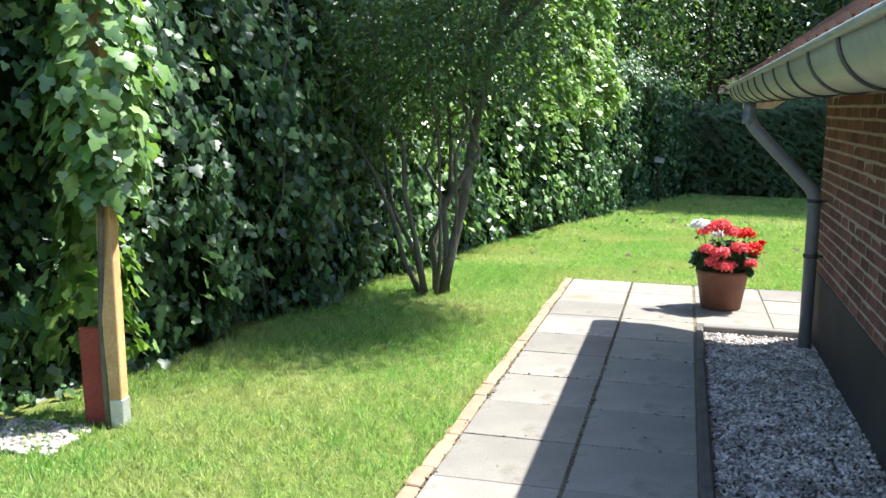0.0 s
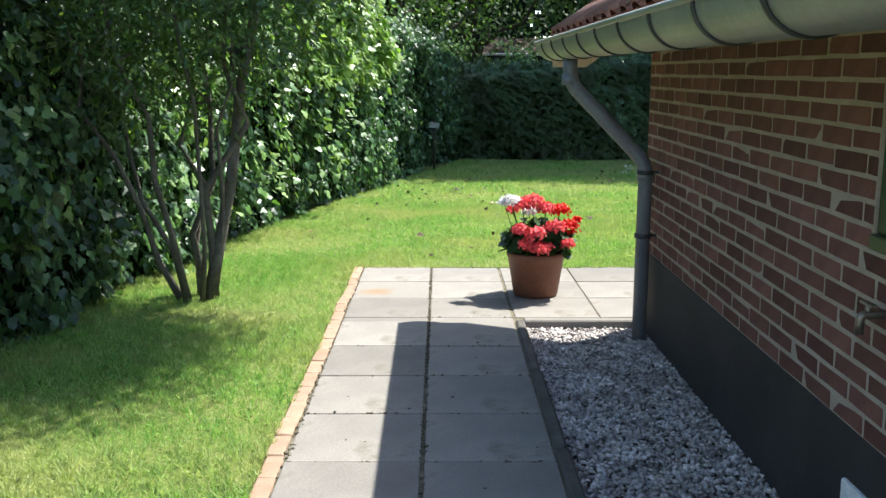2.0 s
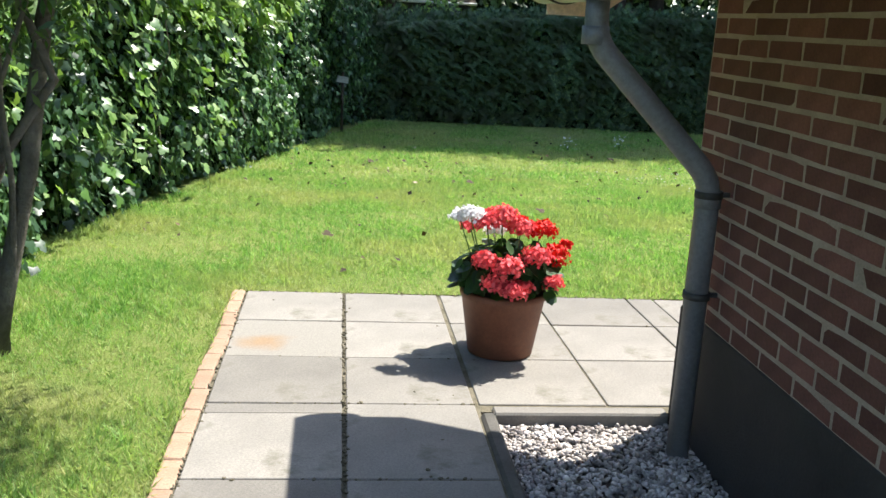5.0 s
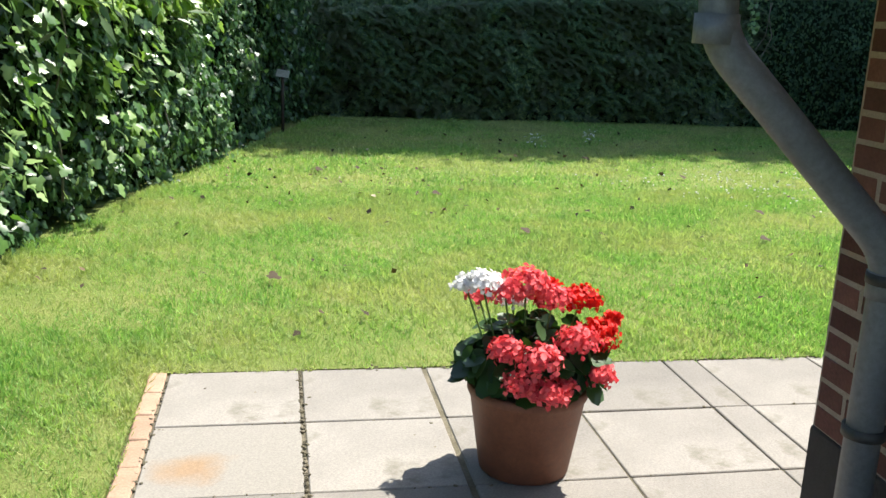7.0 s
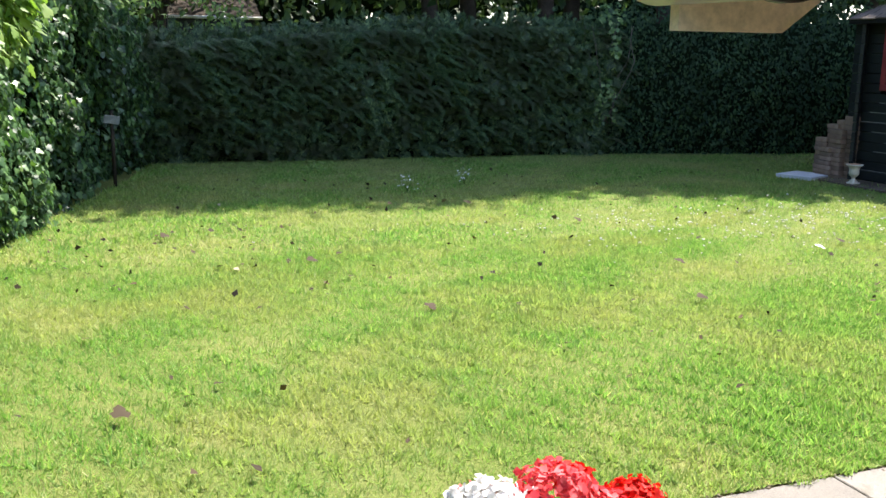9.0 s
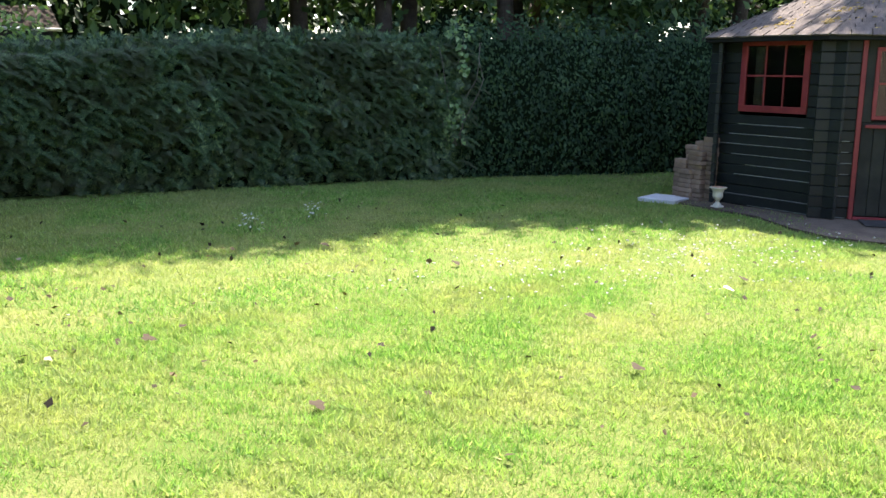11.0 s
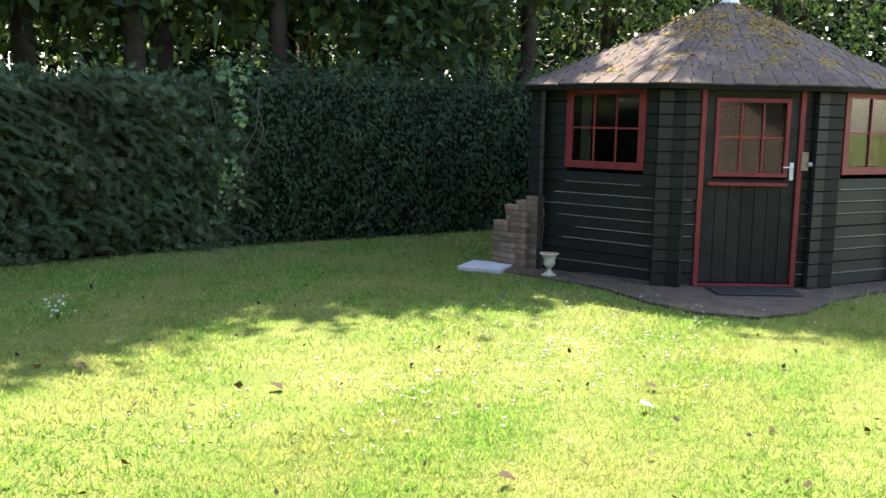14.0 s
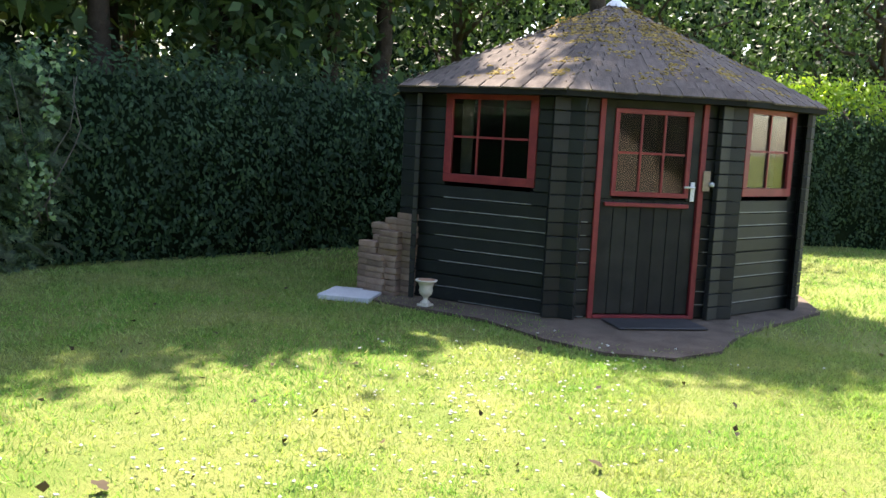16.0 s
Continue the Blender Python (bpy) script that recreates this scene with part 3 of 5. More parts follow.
# ---- gravel ----
def gravel(name, box, z, count, size, label, seed):
    t = thing(name, ((box[0] + box[2]) / 2, (box[1] + box[3]) / 2, z), label, "gravel", kind="stuff")
    for k in range(3):
        r = np.random.default_rng(seed + k)
        n = count // 3
        at = np.stack([r.uniform(box[0], box[2], n), r.uniform(box[1], box[3], n), z + r.uniform(-0.008, 0.008, n)], 1)
        nor = np.array([0, 0, 1.0]) + r.normal(0, 0.5, (n, 3))
        solid("stones", scatter("stones", pebble_shape(seed + k), at, nor, r.normal(0, 1, (n, 3)), size * r.uniform(0.45, 1.3, n), "gravel"), t)["kind"] = "stuff"
    return t


gravel_floor = tagged(solid("gravel_ground", span((0.2, Y0, -0.088), (0.93, 6.96, -0.055), "gravel_bed", 0), None), "gritty bed below loose gravel", "ground", kind="structure")
gravel("gravel_strip", (0.203, 1.9, 0.91, 6.955), -0.047, 23000, 0.0105, "pale crushed gravel strip along the house wall", 11)
gravel("gravel_patch", (-3.1, 3.5, -2.5, 3.86), 0.004, 900, 0.016, "pale gravel patch below the ivy post", 21)

# ---- the house ----
WX, WY, WZ = 0.915, 7.0, 1.665
house = thing("house", (WX, WY, 0), "low red-brown brick house with tiled roof and zinc gutter", "house")


def prism(name, profile, y0, y1, material):
    """A profile of (x, z), drawn out along y."""
    n = len(profile)
    v = [(x, y0, z) for x, z in profile] + [(x, y1, z) for x, z in profile]
    f = [tuple(range(n)), tuple(range(2 * n - 1, n - 1, -1))] + [(i, i + n, (i + 1) % n + n, (i + 1) % n) for i in range(n)]
    me = mesh_from(name, v, f, material)
    bm = bmesh.new()
    bm.from_mesh(me)
    bmesh.ops.recalc_face_normals(bm, faces=bm.faces)
    bm.to_mesh(me)
    bm.free()
    return me


# long wall with its window opening: four pieces round it
WIN = (3.05, 4.11, 1.04, 1.62)
side_wall = solid("wall", span((WX, WIN[1], 0.0), (WX + 0.25, WY, WZ), "mortar", 0), house, None, "red-brown brick with pale mortar")
solid("wall", span((WX, -3.9, 0.0), (WX + 0.25, WIN[0], WZ), "mortar", 0), house)
solid("wall", span((WX, WIN[0], 0.0), (WX + 0.25, WIN[1], WIN[2]), "mortar", 0), house)
solid("wall", span((WX, WIN[0], WIN[3]), (WX + 0.25, WIN[1], WZ), "mortar", 0), house)
RIDGE_X, SLOPE = 4.6, 0.72
gable = [(WX + 0.252, 0), (WX + 0.252, WZ), (RIDGE_X, WZ + SLOPE * (RIDGE_X - WX) - 0.05), (2 * RIDGE_X - WX, WZ), (2 * RIDGE_X - WX, 0)]
gable_wall = solid("wall", prism("gable", gable, WY - 0.25, WY, "mortar"), house)
solid("plinth", span((WX - 0.006, -3.9, -0.08), (WX + 0.1, WY + 0.006, 0.446), "plinth", 0.006), house, None, "blackened cement plinth with scuffs")
solid("plinth", span((WX + 0.105, WY - 0.1, -0.08), (2 * RIDGE_X - WX, WY + 0.006, 0.446), "plinth", 0.006), house, None, "blackened cement plinth with scuffs")

# bricks, stretcher bond
COURSE, LONG, BED = 0.0683, 0.226, 0.4425
brick_mesh = [block(0.02, LONG - 0.012, COURSE - 0.012, "brick", 0.003, 0.0015) for _ in range(5)]
half_mesh = block(0.02, 0.101, COURSE - 0.012, "brick", 0.003, 0.0015)
rest_v, rest_f = [], []
for c in range(18):
    z = BED + COURSE * (c + 0.5)
    y = WY - (LONG / 2 if c % 2 else 0.0)
    if c % 2:
        solid("brick", half_mesh, side_wall, pose(WX + 0.0085, WY - LONG / 4, z))
    while y - LONG > -1.2:
        mid = y - LONG / 2
        y -= LONG
        if WIN[0] < mid + LONG / 2 and mid - LONG / 2 < WIN[1] and WIN[2] - 0.03 < z < WIN[3] + 0.03:
            left = mid + LONG / 2 - WIN[1]
            if left > 0.03:
                solid("brick", brick_mesh[c % 5], side_wall, pose(WX + 0.0085, WIN[1] + left / 2, z) @ Matrix.Diagonal((1, left / LONG, 1, 1)))
            continue
        if mid > 3.95:
            solid("brick", random.choice(brick_mesh), side_wall, pose(WX + 0.0085 + random.uniform(-0.0012, 0.0006), mid, z, random.uniform(-0.4, 0.4), 0, random.uniform(-0.3, 0.3)))
        else:
            me = brick_mesh[c % 5]
            o = len(rest_v)
            rest_v += [(v.co.x + WX + 0.0085, v.co.y + mid, v.co.z + z) for v in me.vertices]
            rest_f += [tuple(i + o for i in p.vertices) for p in me.polygons]
solid("brickwork", mesh_from("brickwork", rest_v, rest_f, "brick"), house)["kind"] = "stuff"
# bricks of the gable's corner
for c in range(18):
    z = BED + COURSE * (c + 0.5)
    for k in range(4):
        solid("brick", brick_mesh[k], gable_wall, pose(WX + 0.11 + k * LONG + (0 if c % 2 else 0.105), WY - 0.0085, z, 0, 0, 90))

# window in the long wall
win = solid("window", span((WX - 0.01, WIN[0], WIN[2] - 0.045), (WX + 0.09, WIN[1], WIN[2]), "green_paint", 0.004), house, None, "moss green painted timber window")
for a, b in (((WX + 0.01, WIN[0], WIN[2]), (WX + 0.08, WIN[0] + 0.06, WIN[3])), ((WX + 0.01, WIN[1] - 0.06, WIN[2]), (WX + 0.08, WIN[1], WIN[3])), ((WX + 0.01, WIN[0] + 0.06, WIN[3] - 0.06), (WX + 0.08, WIN[1] - 0.06, WIN[3])), ((WX + 0.01, WIN[0] + 0.06, WIN[2]), (WX + 0.08, WIN[1] - 0.06, WIN[2] + 0.05))):
    solid("frame", span(a, b, "green_paint", 0.004), win)
pane = solid("pane", span((WX + 0.045, WIN[0] + 0.055, WIN[2] + 0.045), (WX + 0.05, WIN[1] - 0.055, WIN[3] - 0.055), "glass", 0), win)
# dark panel set behind the glass in place of an unlit room
solid("reveal", span((WX + 0.2, WIN[0], WIN[2]), (WX + 0.21, WIN[1], WIN[3]), "inside", 0), house, None, "dark panel standing in for the unlit room")

# eaves: soffit, fascia, roof, gutter, downpipe, bargeboard
EAVE_Y = 7.61
solid("soffit", span((0.52, -3.9, WZ + 0.003), (WX + 0.02, WY + 0.004, WZ + 0.02), "cream", 0.002), house, None, "cream painted eaves board")
solid("fascia", span((0.519, -3.9, WZ + 0.022), (0.535, EAVE_Y - 0.08, WZ + 0.12), "cream", 0.002), house)
roof_top = lambda x: 1.76 + SLOPE * (x - 0.44)
roof = solid("roof", prism("roof", [(0.44, roof_top(0.44) - 0.055), (0.44, roof_top(0.44) - 0.03), (RIDGE_X, roof_top(RIDGE_X) - 0.03), (2 * RIDGE_X - 0.44, roof_top(0.44) - 0.03), (2 * RIDGE_X - 0.44, roof_top(0.44) - 0.055), (RIDGE_X, roof_top(RIDGE_X) - 0.07)], -3.9, EAVE_Y, "tile"), house, None, "weathered red clay roof tiles")


def tile_mesh():
    v, f = [], []
    n = 8
    for end in (0, 1):
        for k in range(n + 1):
            s = k / n
            v.append((end * 0.36, s * 0.235 - 0.11, 0.022 * math.sin(s * 2 * math.pi) + 0.012 + (0.018 if end == 0 else 0)))
    top = len(v)
    v += [(a, b, c - 0.014) for a, b, c in v]
    for k in range(n):
        f.append((k, n + 1 + k, n + 2 + k, k + 1))
        f.append((top + k, k, k + 1, top + k + 1))
    return mesh_from("roof_tile", v, f, "tile", True)


tm = tile_mesh()
tilt = -math.degrees(math.atan(SLOPE))
for row in range(5):
    x = 0.41 + row * 0.30 * math.cos(math.atan(SLOPE))
    y = EAVE_Y - 0.12
    while y > 1.2:
        solid("roof_tile", tm, roof, pose(x, y, roof_top(x) - 0.028, random.uniform(-0.6, 0.6), tilt, random.uniform(-0.5, 0.5)))
        y -= 0.222
# bargeboard: level at its foot, then up along the slope
bb = [(0.41, 1.516), (0.62, 1.516), (RIDGE_X, 1.516 + SLOPE * (RIDGE_X - 0.60)), (RIDGE_X, roof_top(RIDGE_X) - 0.08), (0.44, roof_top(0.44) - 0.06), (0.41, 1.56)]
solid("bargeboard", prism("bargeboard", bb, 7.54, 7.565, "cream"), house, None, "cream painted board at the gable end")

GX, GZ, GR = 0.414, 1.664, 0.107
def half_round(r0, r1, y0, y1, material, name="gutter"):
    n, v, f = 18, [], []
    for y in (y0, y1):
        for r in (r0, r1):
            for k in range(n + 1):
                a = math.pi + math.pi * k / n
                v.append((GX + r * math.cos(a), y, GZ + r * math.sin(a)))
    w = n + 1
    for k in range(n):
        f += [(k, k + 1, 2 * w + k + 1, 2 * w + k), (w + k + 1, w + k, 3 * w + k, 3 * w + k + 1), (k + 1, k, w + k, w + k + 1), (2 * w + k, 2 * w + k + 1, 3 * w + k + 1, 3 * w + k)]
    for k in (0, n):
        f.append((k, 2 * w + k, 3 * w + k, w + k))
    me = mesh_from(name, v, f, material, True)
    return me


gutter = solid("gutter", half_round(GR, GR - 0.004, -3.9, EAVE_Y, "zinc"), house, None, "dull grey half-round zinc gutter")
solid("end_cap", mesh_from("end_cap", [(GX + GR * math.cos(math.pi + math.pi * k / 18), EAVE_Y - 0.002, GZ + GR * math.sin(math.pi + math.pi * k / 18)) for k in range(19)] + [(GX + GR * math.cos(math.pi + math.pi * k / 18), EAVE_Y + 0.004, GZ + GR * math.sin(math.pi + math.pi * k / 18)) for k in range(19)],
      [tuple(range(19)), tuple(range(37, 18, -1))] + [(k, k + 19, k + 20, k + 1) for k in range(18)], "zinc"), gutter)
solid("rolled_lip", tubes("lip", [([(GX - GR - 0.006, -3.9, GZ + 0.004), (GX - GR - 0.006, EAVE_Y, GZ + 0.004)], [0.011, 0.011])], "zinc", 10), gutter)
y = 7.28
while y > -1:
    solid("bracket", half_round(GR + 0.006, GR, y, y + 0.022, "zinc_dark", "bracket"), gutter)
    y -= 0.49


def bent(path, r, n=6):
    """A path with its corners rounded."""
    pts = [Vector(p) for p in path]
    out = [pts[0]]
    for a, b, c in zip(pts, pts[1:], pts[2:]):
        p, q = b + (a - b).normalized() * r, b + (c - b).normalized() * r
        for k in range(n + 1):
            t = k / n
            out.append((1 - t) ** 2 * p + 2 * t * (1 - t) * b + t * t * q)
    return out + [pts[-1]]


PX, PY = 0.84, 6.7
run = bent([(GX, 6.78, GZ - GR + 0.01), (GX, 6.78, 1.43), (PX, PY, 0.985), (PX, PY, -0.06)], 0.07)
pipe = solid("downpipe", tubes("downpipe", [(run, [0.04] * len(run))], "pipe", 20), house, None, "grey downpipe with an offset bend")
for z in (0.935, 0.575):
    c = solid("clamp", lathe("clamp", [(0.041, -0.012), (0.048, -0.012), (0.048, 0.012), (0.041, 0.012)], "zinc_dark", 24, (PX, PY, z)), pipe, None, "dark pipe clamp")
    solid("clamp_arm", span((PX + 0.04, PY - 0.008, z - 0.008), (WX + 0.01, PY + 0.008, z + 0.008), "zinc_dark", 0.002), pipe)
for z, k in ((0.92, 0.0), (1.445, GX - PX)):
    solid("socket", lathe("socket", [(0.0405, -0.03), (0.0455, -0.03), (0.0455, 0.03), (0.0405, 0.03)], "pipe", 24, (PX + k, PY if not k else 6.78, z)), pipe)

# the ground climbs a little along the long wall
house.matrix_basis = Matrix.Translation((WX, WY, 0)) @ Matrix.Rotation(radians(0.8), 4, "X")

# things on the long wall
tap = thing("garden_tap", (WX, 3.91, 0.78), "small worn metal garden tap on the brick wall", "tap")
solid("wall_plate", span((WX - 0.014, 3.86, 0.745), (WX - 0.003, 3.9, 0.865), "galvanised", 0.003), tap)
solid("spout", tubes("spout", [(bent([(WX - 0.005, 3.95, 0.80), (WX - 0.085, 3.95, 0.80), (WX - 0.085, 3.95, 0.745)], 0.02), [0.012] * 16)], "brass", 12), tap)
solid("tap_handle", span((WX - 0.075, 3.915, 0.825), (WX - 0.055, 3.985, 0.833), "brass", 0.002), tap)
solid("stem", tubes("stem", [([(WX - 0.065, 3.95, 0.8), (WX - 0.065, 3.95, 0.83)], [0.008, 0.008])], "brass", 10), tap)
vent = thing("wall_vent", (WX - 0.012, 4.02, 0.17), "white plastic vent cover on the dark plinth", "vent")
solid("cover", span((WX - 0.024, 3.92, 0.08), (WX - 0.0065, 4.12, 0.255), "white", 0.004), vent)
for k in range(4):
    solid("slat", span((WX - 0.03, 3.94, 0.105 + k * 0.034), (WX - 0.0245, 4.1, 0.117 + k * 0.034), "white", 0.001), vent)

# ---- hedges ----
hedge("ivy_hedge", HEDGE_LINE, lambda p: np.interp(p[:, 1], [2, 8, 13, 19], [3.0, 2.75, 2.5, 1.95]), 0.9, 52000, 0.072, IVY, "ivy", "tall glossy dark green ivy-covered hedge along the lawn", "hedge", 31, 0.26, 0.9, 0.2, -1, 0.2, 0.1)
conifer_top = lambda x: np.interp(x, [-1.6, 0, 1.5, 3.5, 5, 6.9], [1.5, 1.6, 1.7, 1.82, 1.9, 1.9])
conifer = hedge("conifer_hedge", BACK_LINE, lambda p: conifer_top(p[:, 0]), 0.8, 14000, 0.12, SPRAY, "conifer", "clipped dark green conifer hedge with feathery drooping sprays", "hedge", 41, 0.12, -0.15, 0.08, -1, 1.6, 0.16)


def conifer_branches(count, leaders, seed):
    """Arching fans that droop from the hedge's face, and upright shoots along its top."""
    r = np.random.default_rng(seed)
    p, nn = along(BACK_LINE, r.uniform(0, 1, count))
    z = conifer_top(p[:, 0]) * np.sqrt(r.uniform(0.004, 1, count))
    face = -nn
    p3 = np.stack([p[:, 0], p[:, 1], z], 1)
    p3[:, :2] += face * (0.02 + 0.1 * lump(p3, 1.5, seed) + 0.1 * np.sin(np.pi * z / 2))[:, None]
    side = r.choice([-0.35, 0.75], count, p=[0.25, 0.75]) * r.uniform(0.5, 1.2, count)
    reach = r.uniform(0.2, 0.42, count)
    n = 26
    k = np.tile(np.linspace(0.08, 1, n), count)
    i = np.repeat(np.arange(count), n)
    way = np.stack([face[:, 0] * 0.55 + side * 0.8, face[:, 1] * 0.55, np.full(count, 0.35)], 1)
    at = p3[i] + way[i] * (reach[i] * k)[:, None]
    at[:, 2] -= 0.55 * reach[i] * k * k
    turn = np.where(np.arange(len(k)) % 2, 1.0, -1.0)
    cross = np.stack([-way[i][:, 1], way[i][:, 0], 0.25 * turn], 1)
    tip = way[i] * np.array([1, 1, 0]) + cross * turn[:, None] * 0.75 * (1.15 - k)[:, None] + np.array([0, 0, -0.5]) * k[:, None] + r.normal(0, 0.12, (len(k), 3))
    nor = np.concatenate([face[i] * 0.7, np.ones((len(k), 1))], 1) + r.normal(0, 0.2, (len(k), 3))
    solid("spray", scatter("spray", SPRAY, at, nor, tip, 0.085 * (1.15 - 0.5 * k) * r.uniform(0.8, 1.2, len(k)), "conifer"), conifer, None, "drooping feathery sprays")["kind"] = "stuff"
    p, nn = along(BACK_LINE, r.uniform(0, 1, leaders))
    tall = r.uniform(0.08, 0.3, leaders)
    back = r.uniform(0.0, 0.5, leaders)
    n = 16
    k = np.tile(np.linspace(0, 1, n), leaders)
    i = np.repeat(np.arange(leaders), n)
    at = np.stack([p[i, 0] + nn[i, 0] * back[i], p[i, 1] + nn[i, 1] * back[i], conifer_top(p[i, 0]) - 0.06 + tall[i] * k], 1)
    a = r.uniform(0, 6.283, len(k))
    tip = np.stack([np.cos(a) * (1.1 - k), np.sin(a) * (1.1 - k), 0.4 + k], 1)
    solid("top_growth", scatter("top_growth", SPRAY, at, np.stack([np.sin(a), -np.cos(a), np.full(len(k), 0.4)], 1), tip, 0.085 * (1.2 - 0.7 * k), "conifer"), conifer, None, "upright shoots along the top")["kind"] = "stuff"


conifer_branches(1150, 170, 42)
hedge("leafy_hedge", FAR_LINE, lambda p: np.interp(p[:, 0], [6.6, 7.3, 9, 13, 18], [2.0, 2.12, 2.15, 2.2, 2.2]), 0.9, 40000, 0.074, OVAL, "laurel", "dense dark green broadleaf hedge in shade", "hedge", 51, 0.2, 0.7, 0.14, -1, 0.2, 0.14)


def wander(a, b, n, amount, r):
    pts = [Vector(a).lerp(Vector(b), k / n) for k in range(n + 1)]
    for p in pts[1:-1]:
        p += Vector(r.normal(0, amount, 3))
    return pts


def tree(name, base, height, spread, leaves, size, shape, material, label, seed, trunk=0.16, low=0.3, stems=1, bark="bark", limbs=9, category="tree", clump=0.55, lean=(0, 0)):
    """Tapered trunk or stems, limbs, and a crown of leaf clumps round the limbs' ends."""
    r = np.random.default_rng(seed)
    t = thing(name, (base[0], base[1], 0), label, category)
    runs, tips = [], []
    for s in range(stems):
        a = 2 * math.pi * s / max(stems, 1) + r.uniform(0, 0.6)
        sp = spread * (r.uniform(0.3, 0.62) if stems > 1 else 0.08)
        root = Vector((base[0] + (0.1 * math.cos(a) if stems > 1 else 0), base[1] + (0.1 * math.sin(a) if stems > 1 else 0), -0.03))
        top = Vector((base[0] + lean[0] + sp * math.cos(a), base[1] + lean[1] + sp * math.sin(a), height * r.uniform(0.72, 0.95)))
        path = wander(root, top, 7, (0.045 if stems > 1 else 0.02) * height / 3, r)
        thick = trunk * (r.uniform(0.6, 1.1) if stems > 1 else 1.0)
        rad = [thick * (1 - 0.8 * k / 7) for k in range(8)]
        rad[0] *= 1.25
        runs.append((path, rad))
        for k in range(limbs):
            i = r.integers(2, 7)
            start = path[i]
            if start.z < height * low * 0.8:
                continue
            b = r.uniform(0, 2 * math.pi)
            reach = spread * r.uniform(0.45, 1.0) * (1.05 - 0.5 * start.z / height)
            end = start + Vector((math.cos(b) * reach, math.sin(b) * reach, r.uniform(0.1, 0.55) * reach + 0.05 * height))
            lp = wander(start, end, 4, 0.05 * reach, r)
            runs.append((lp, [rad[i] * 0.55 * (1 - 0.8 * q / 4) for q in range(5)]))
            tips += [(lp[2], 0.8), (lp[3], 1.0), (lp[4], 1.0)]
        tips.append((path[-1], 1.0))
    solid("trunk", tubes("trunk", runs, bark, 7 if stems > 1 else 10), t)
    c = np.array([p for p, _ in tips])
    i = r.integers(0, len(c), leaves)
    at = c[i] + np.clip(r.normal(0, 1, (leaves, 3)), -2.0, 2.0) * spread * clump * np.array([0.42, 0.42, 0.34])
    at[:, 2] = np.maximum(at[:, 2], height * low * 0.55 + r.uniform(0, 0.3, leaves))
    if stems > 1:
        flat = np.hypot(at[:, 0] - base[0], at[:, 1] - base[1])
        at = at[(flat < 1.25) & (at[:, 2] > 1.1)]
        leaves = len(at)
    mid = np.array([base[0], base[1], height * 0.6])
    nor = unit(at - mid) * 0.6 + np.array([0, 0, 0.5]) + r.normal(0, 0.6, (leaves, 3))
    tip = unit(at - mid) * 0.6 + r.normal(0, 0.6, (leaves, 3)) + np.array([0, 0, -0.4])
    solid("crown", scatter("crown", shape, at, nor, tip, size * r.uniform(0.6, 1.3, leaves), material), t)["kind"] = "stuff"
    return t


# the shrub on the lawn and climbers over the ivy hedge
tree("multi_stem_shrub", (-1.93, 7.58), 3.1, 1.3, 24000, 0.062, SLIM, "bush", "multi-stemmed grey-barked shrub with small green leaves", 3, 0.028, 0.5, 8, "bark", 6, "shrub", 0.55, (-0.1, -0.2))
r3 = np.random.default_rng(77)
# unseen upper growth over the lawn, added to cast shade there
over = bpy.data.objects["multi_stem_shrub"]
solid("stem", tubes("stem", [([(-1.86, 7.56, -0.03), (-1.8, 7.55, 0.25), (-1.68, 7.56, 0.8), (-1.6, 7.58, 1.4), (-1.46, 7.58, 2.0), (-1.36, 7.56, 2.6), (-1.3, 7.6, 3.3)], [0.05, 0.04, 0.037, 0.034, 0.029, 0.022, 0.01])], "bark", 10), over, None, "thickest stem, leaning outwards")
ends = [Vector((-0.5, 7.5, 3.45)), Vector((-0.05, 7.3, 3.7)), Vector((-0.95, 8.0, 3.3)), Vector((-0.4, 8.2, 3.75)), Vector((-0.6, 7.0, 3.5)), Vector((-0.15, 7.75, 3.4))]
solid("bough", tubes("bough", [(wander((-1.55, 7.62, 1.9), e, 5, 0.04, r3), [0.022, 0.018, 0.015, 0.011, 0.008, 0.004]) for e in ends], "bark", 7), over)
# higher growth, also added out of view, keeps the near ivy hedge shaded
high = [Vector((-1.6, 6.6, 4.2)), Vector((-1.2, 6.85, 4.7)), Vector((-1.95, 7.2, 4.4)), Vector((-1.0, 7.4, 5.1)), Vector((-1.5, 7.9, 4.8)), Vector((-0.65, 6.9, 4.5)), Vector((-2.2, 7.9, 4.1)), Vector((-1.5, 6.3, 4.9)), Vector((-0.9, 8.2, 4.6)), Vector((-1.6, 8.5, 4.9)), Vector((-0.45, 7.6, 4.9))]
solid("bough", tubes("bough", [(wander((-1.85, 7.65, 2.3), e, 5, 0.04, r3), [0.022, 0.018, 0.015, 0.011, 0.008, 0.004]) for e in high], "bark", 7), over)
i = r3.integers(0, len(high), 13000)
at = np.array([tuple(e) for e in high])[i] + np.clip(r3.normal(0, 1, (13000, 3)), -2, 2) * np.array([0.36, 0.38, 0.28])
solid("crown", scatter("crown", SLIM, at, np.array([0, 0, 1.0]) + r3.normal(0, 0.6, at.shape), r3.normal(0, 1, at.shape), 0.08 * r3.uniform(0.6, 1.3, len(at)), "bush"), over)["kind"] = "stuff"
i = r3.integers(0, len(ends), 15000)
at = np.array([tuple(e) for e in ends])[i] + np.clip(r3.normal(0, 1, (15000, 3)), -2, 2) * np.array([0.26, 0.34, 0.2])
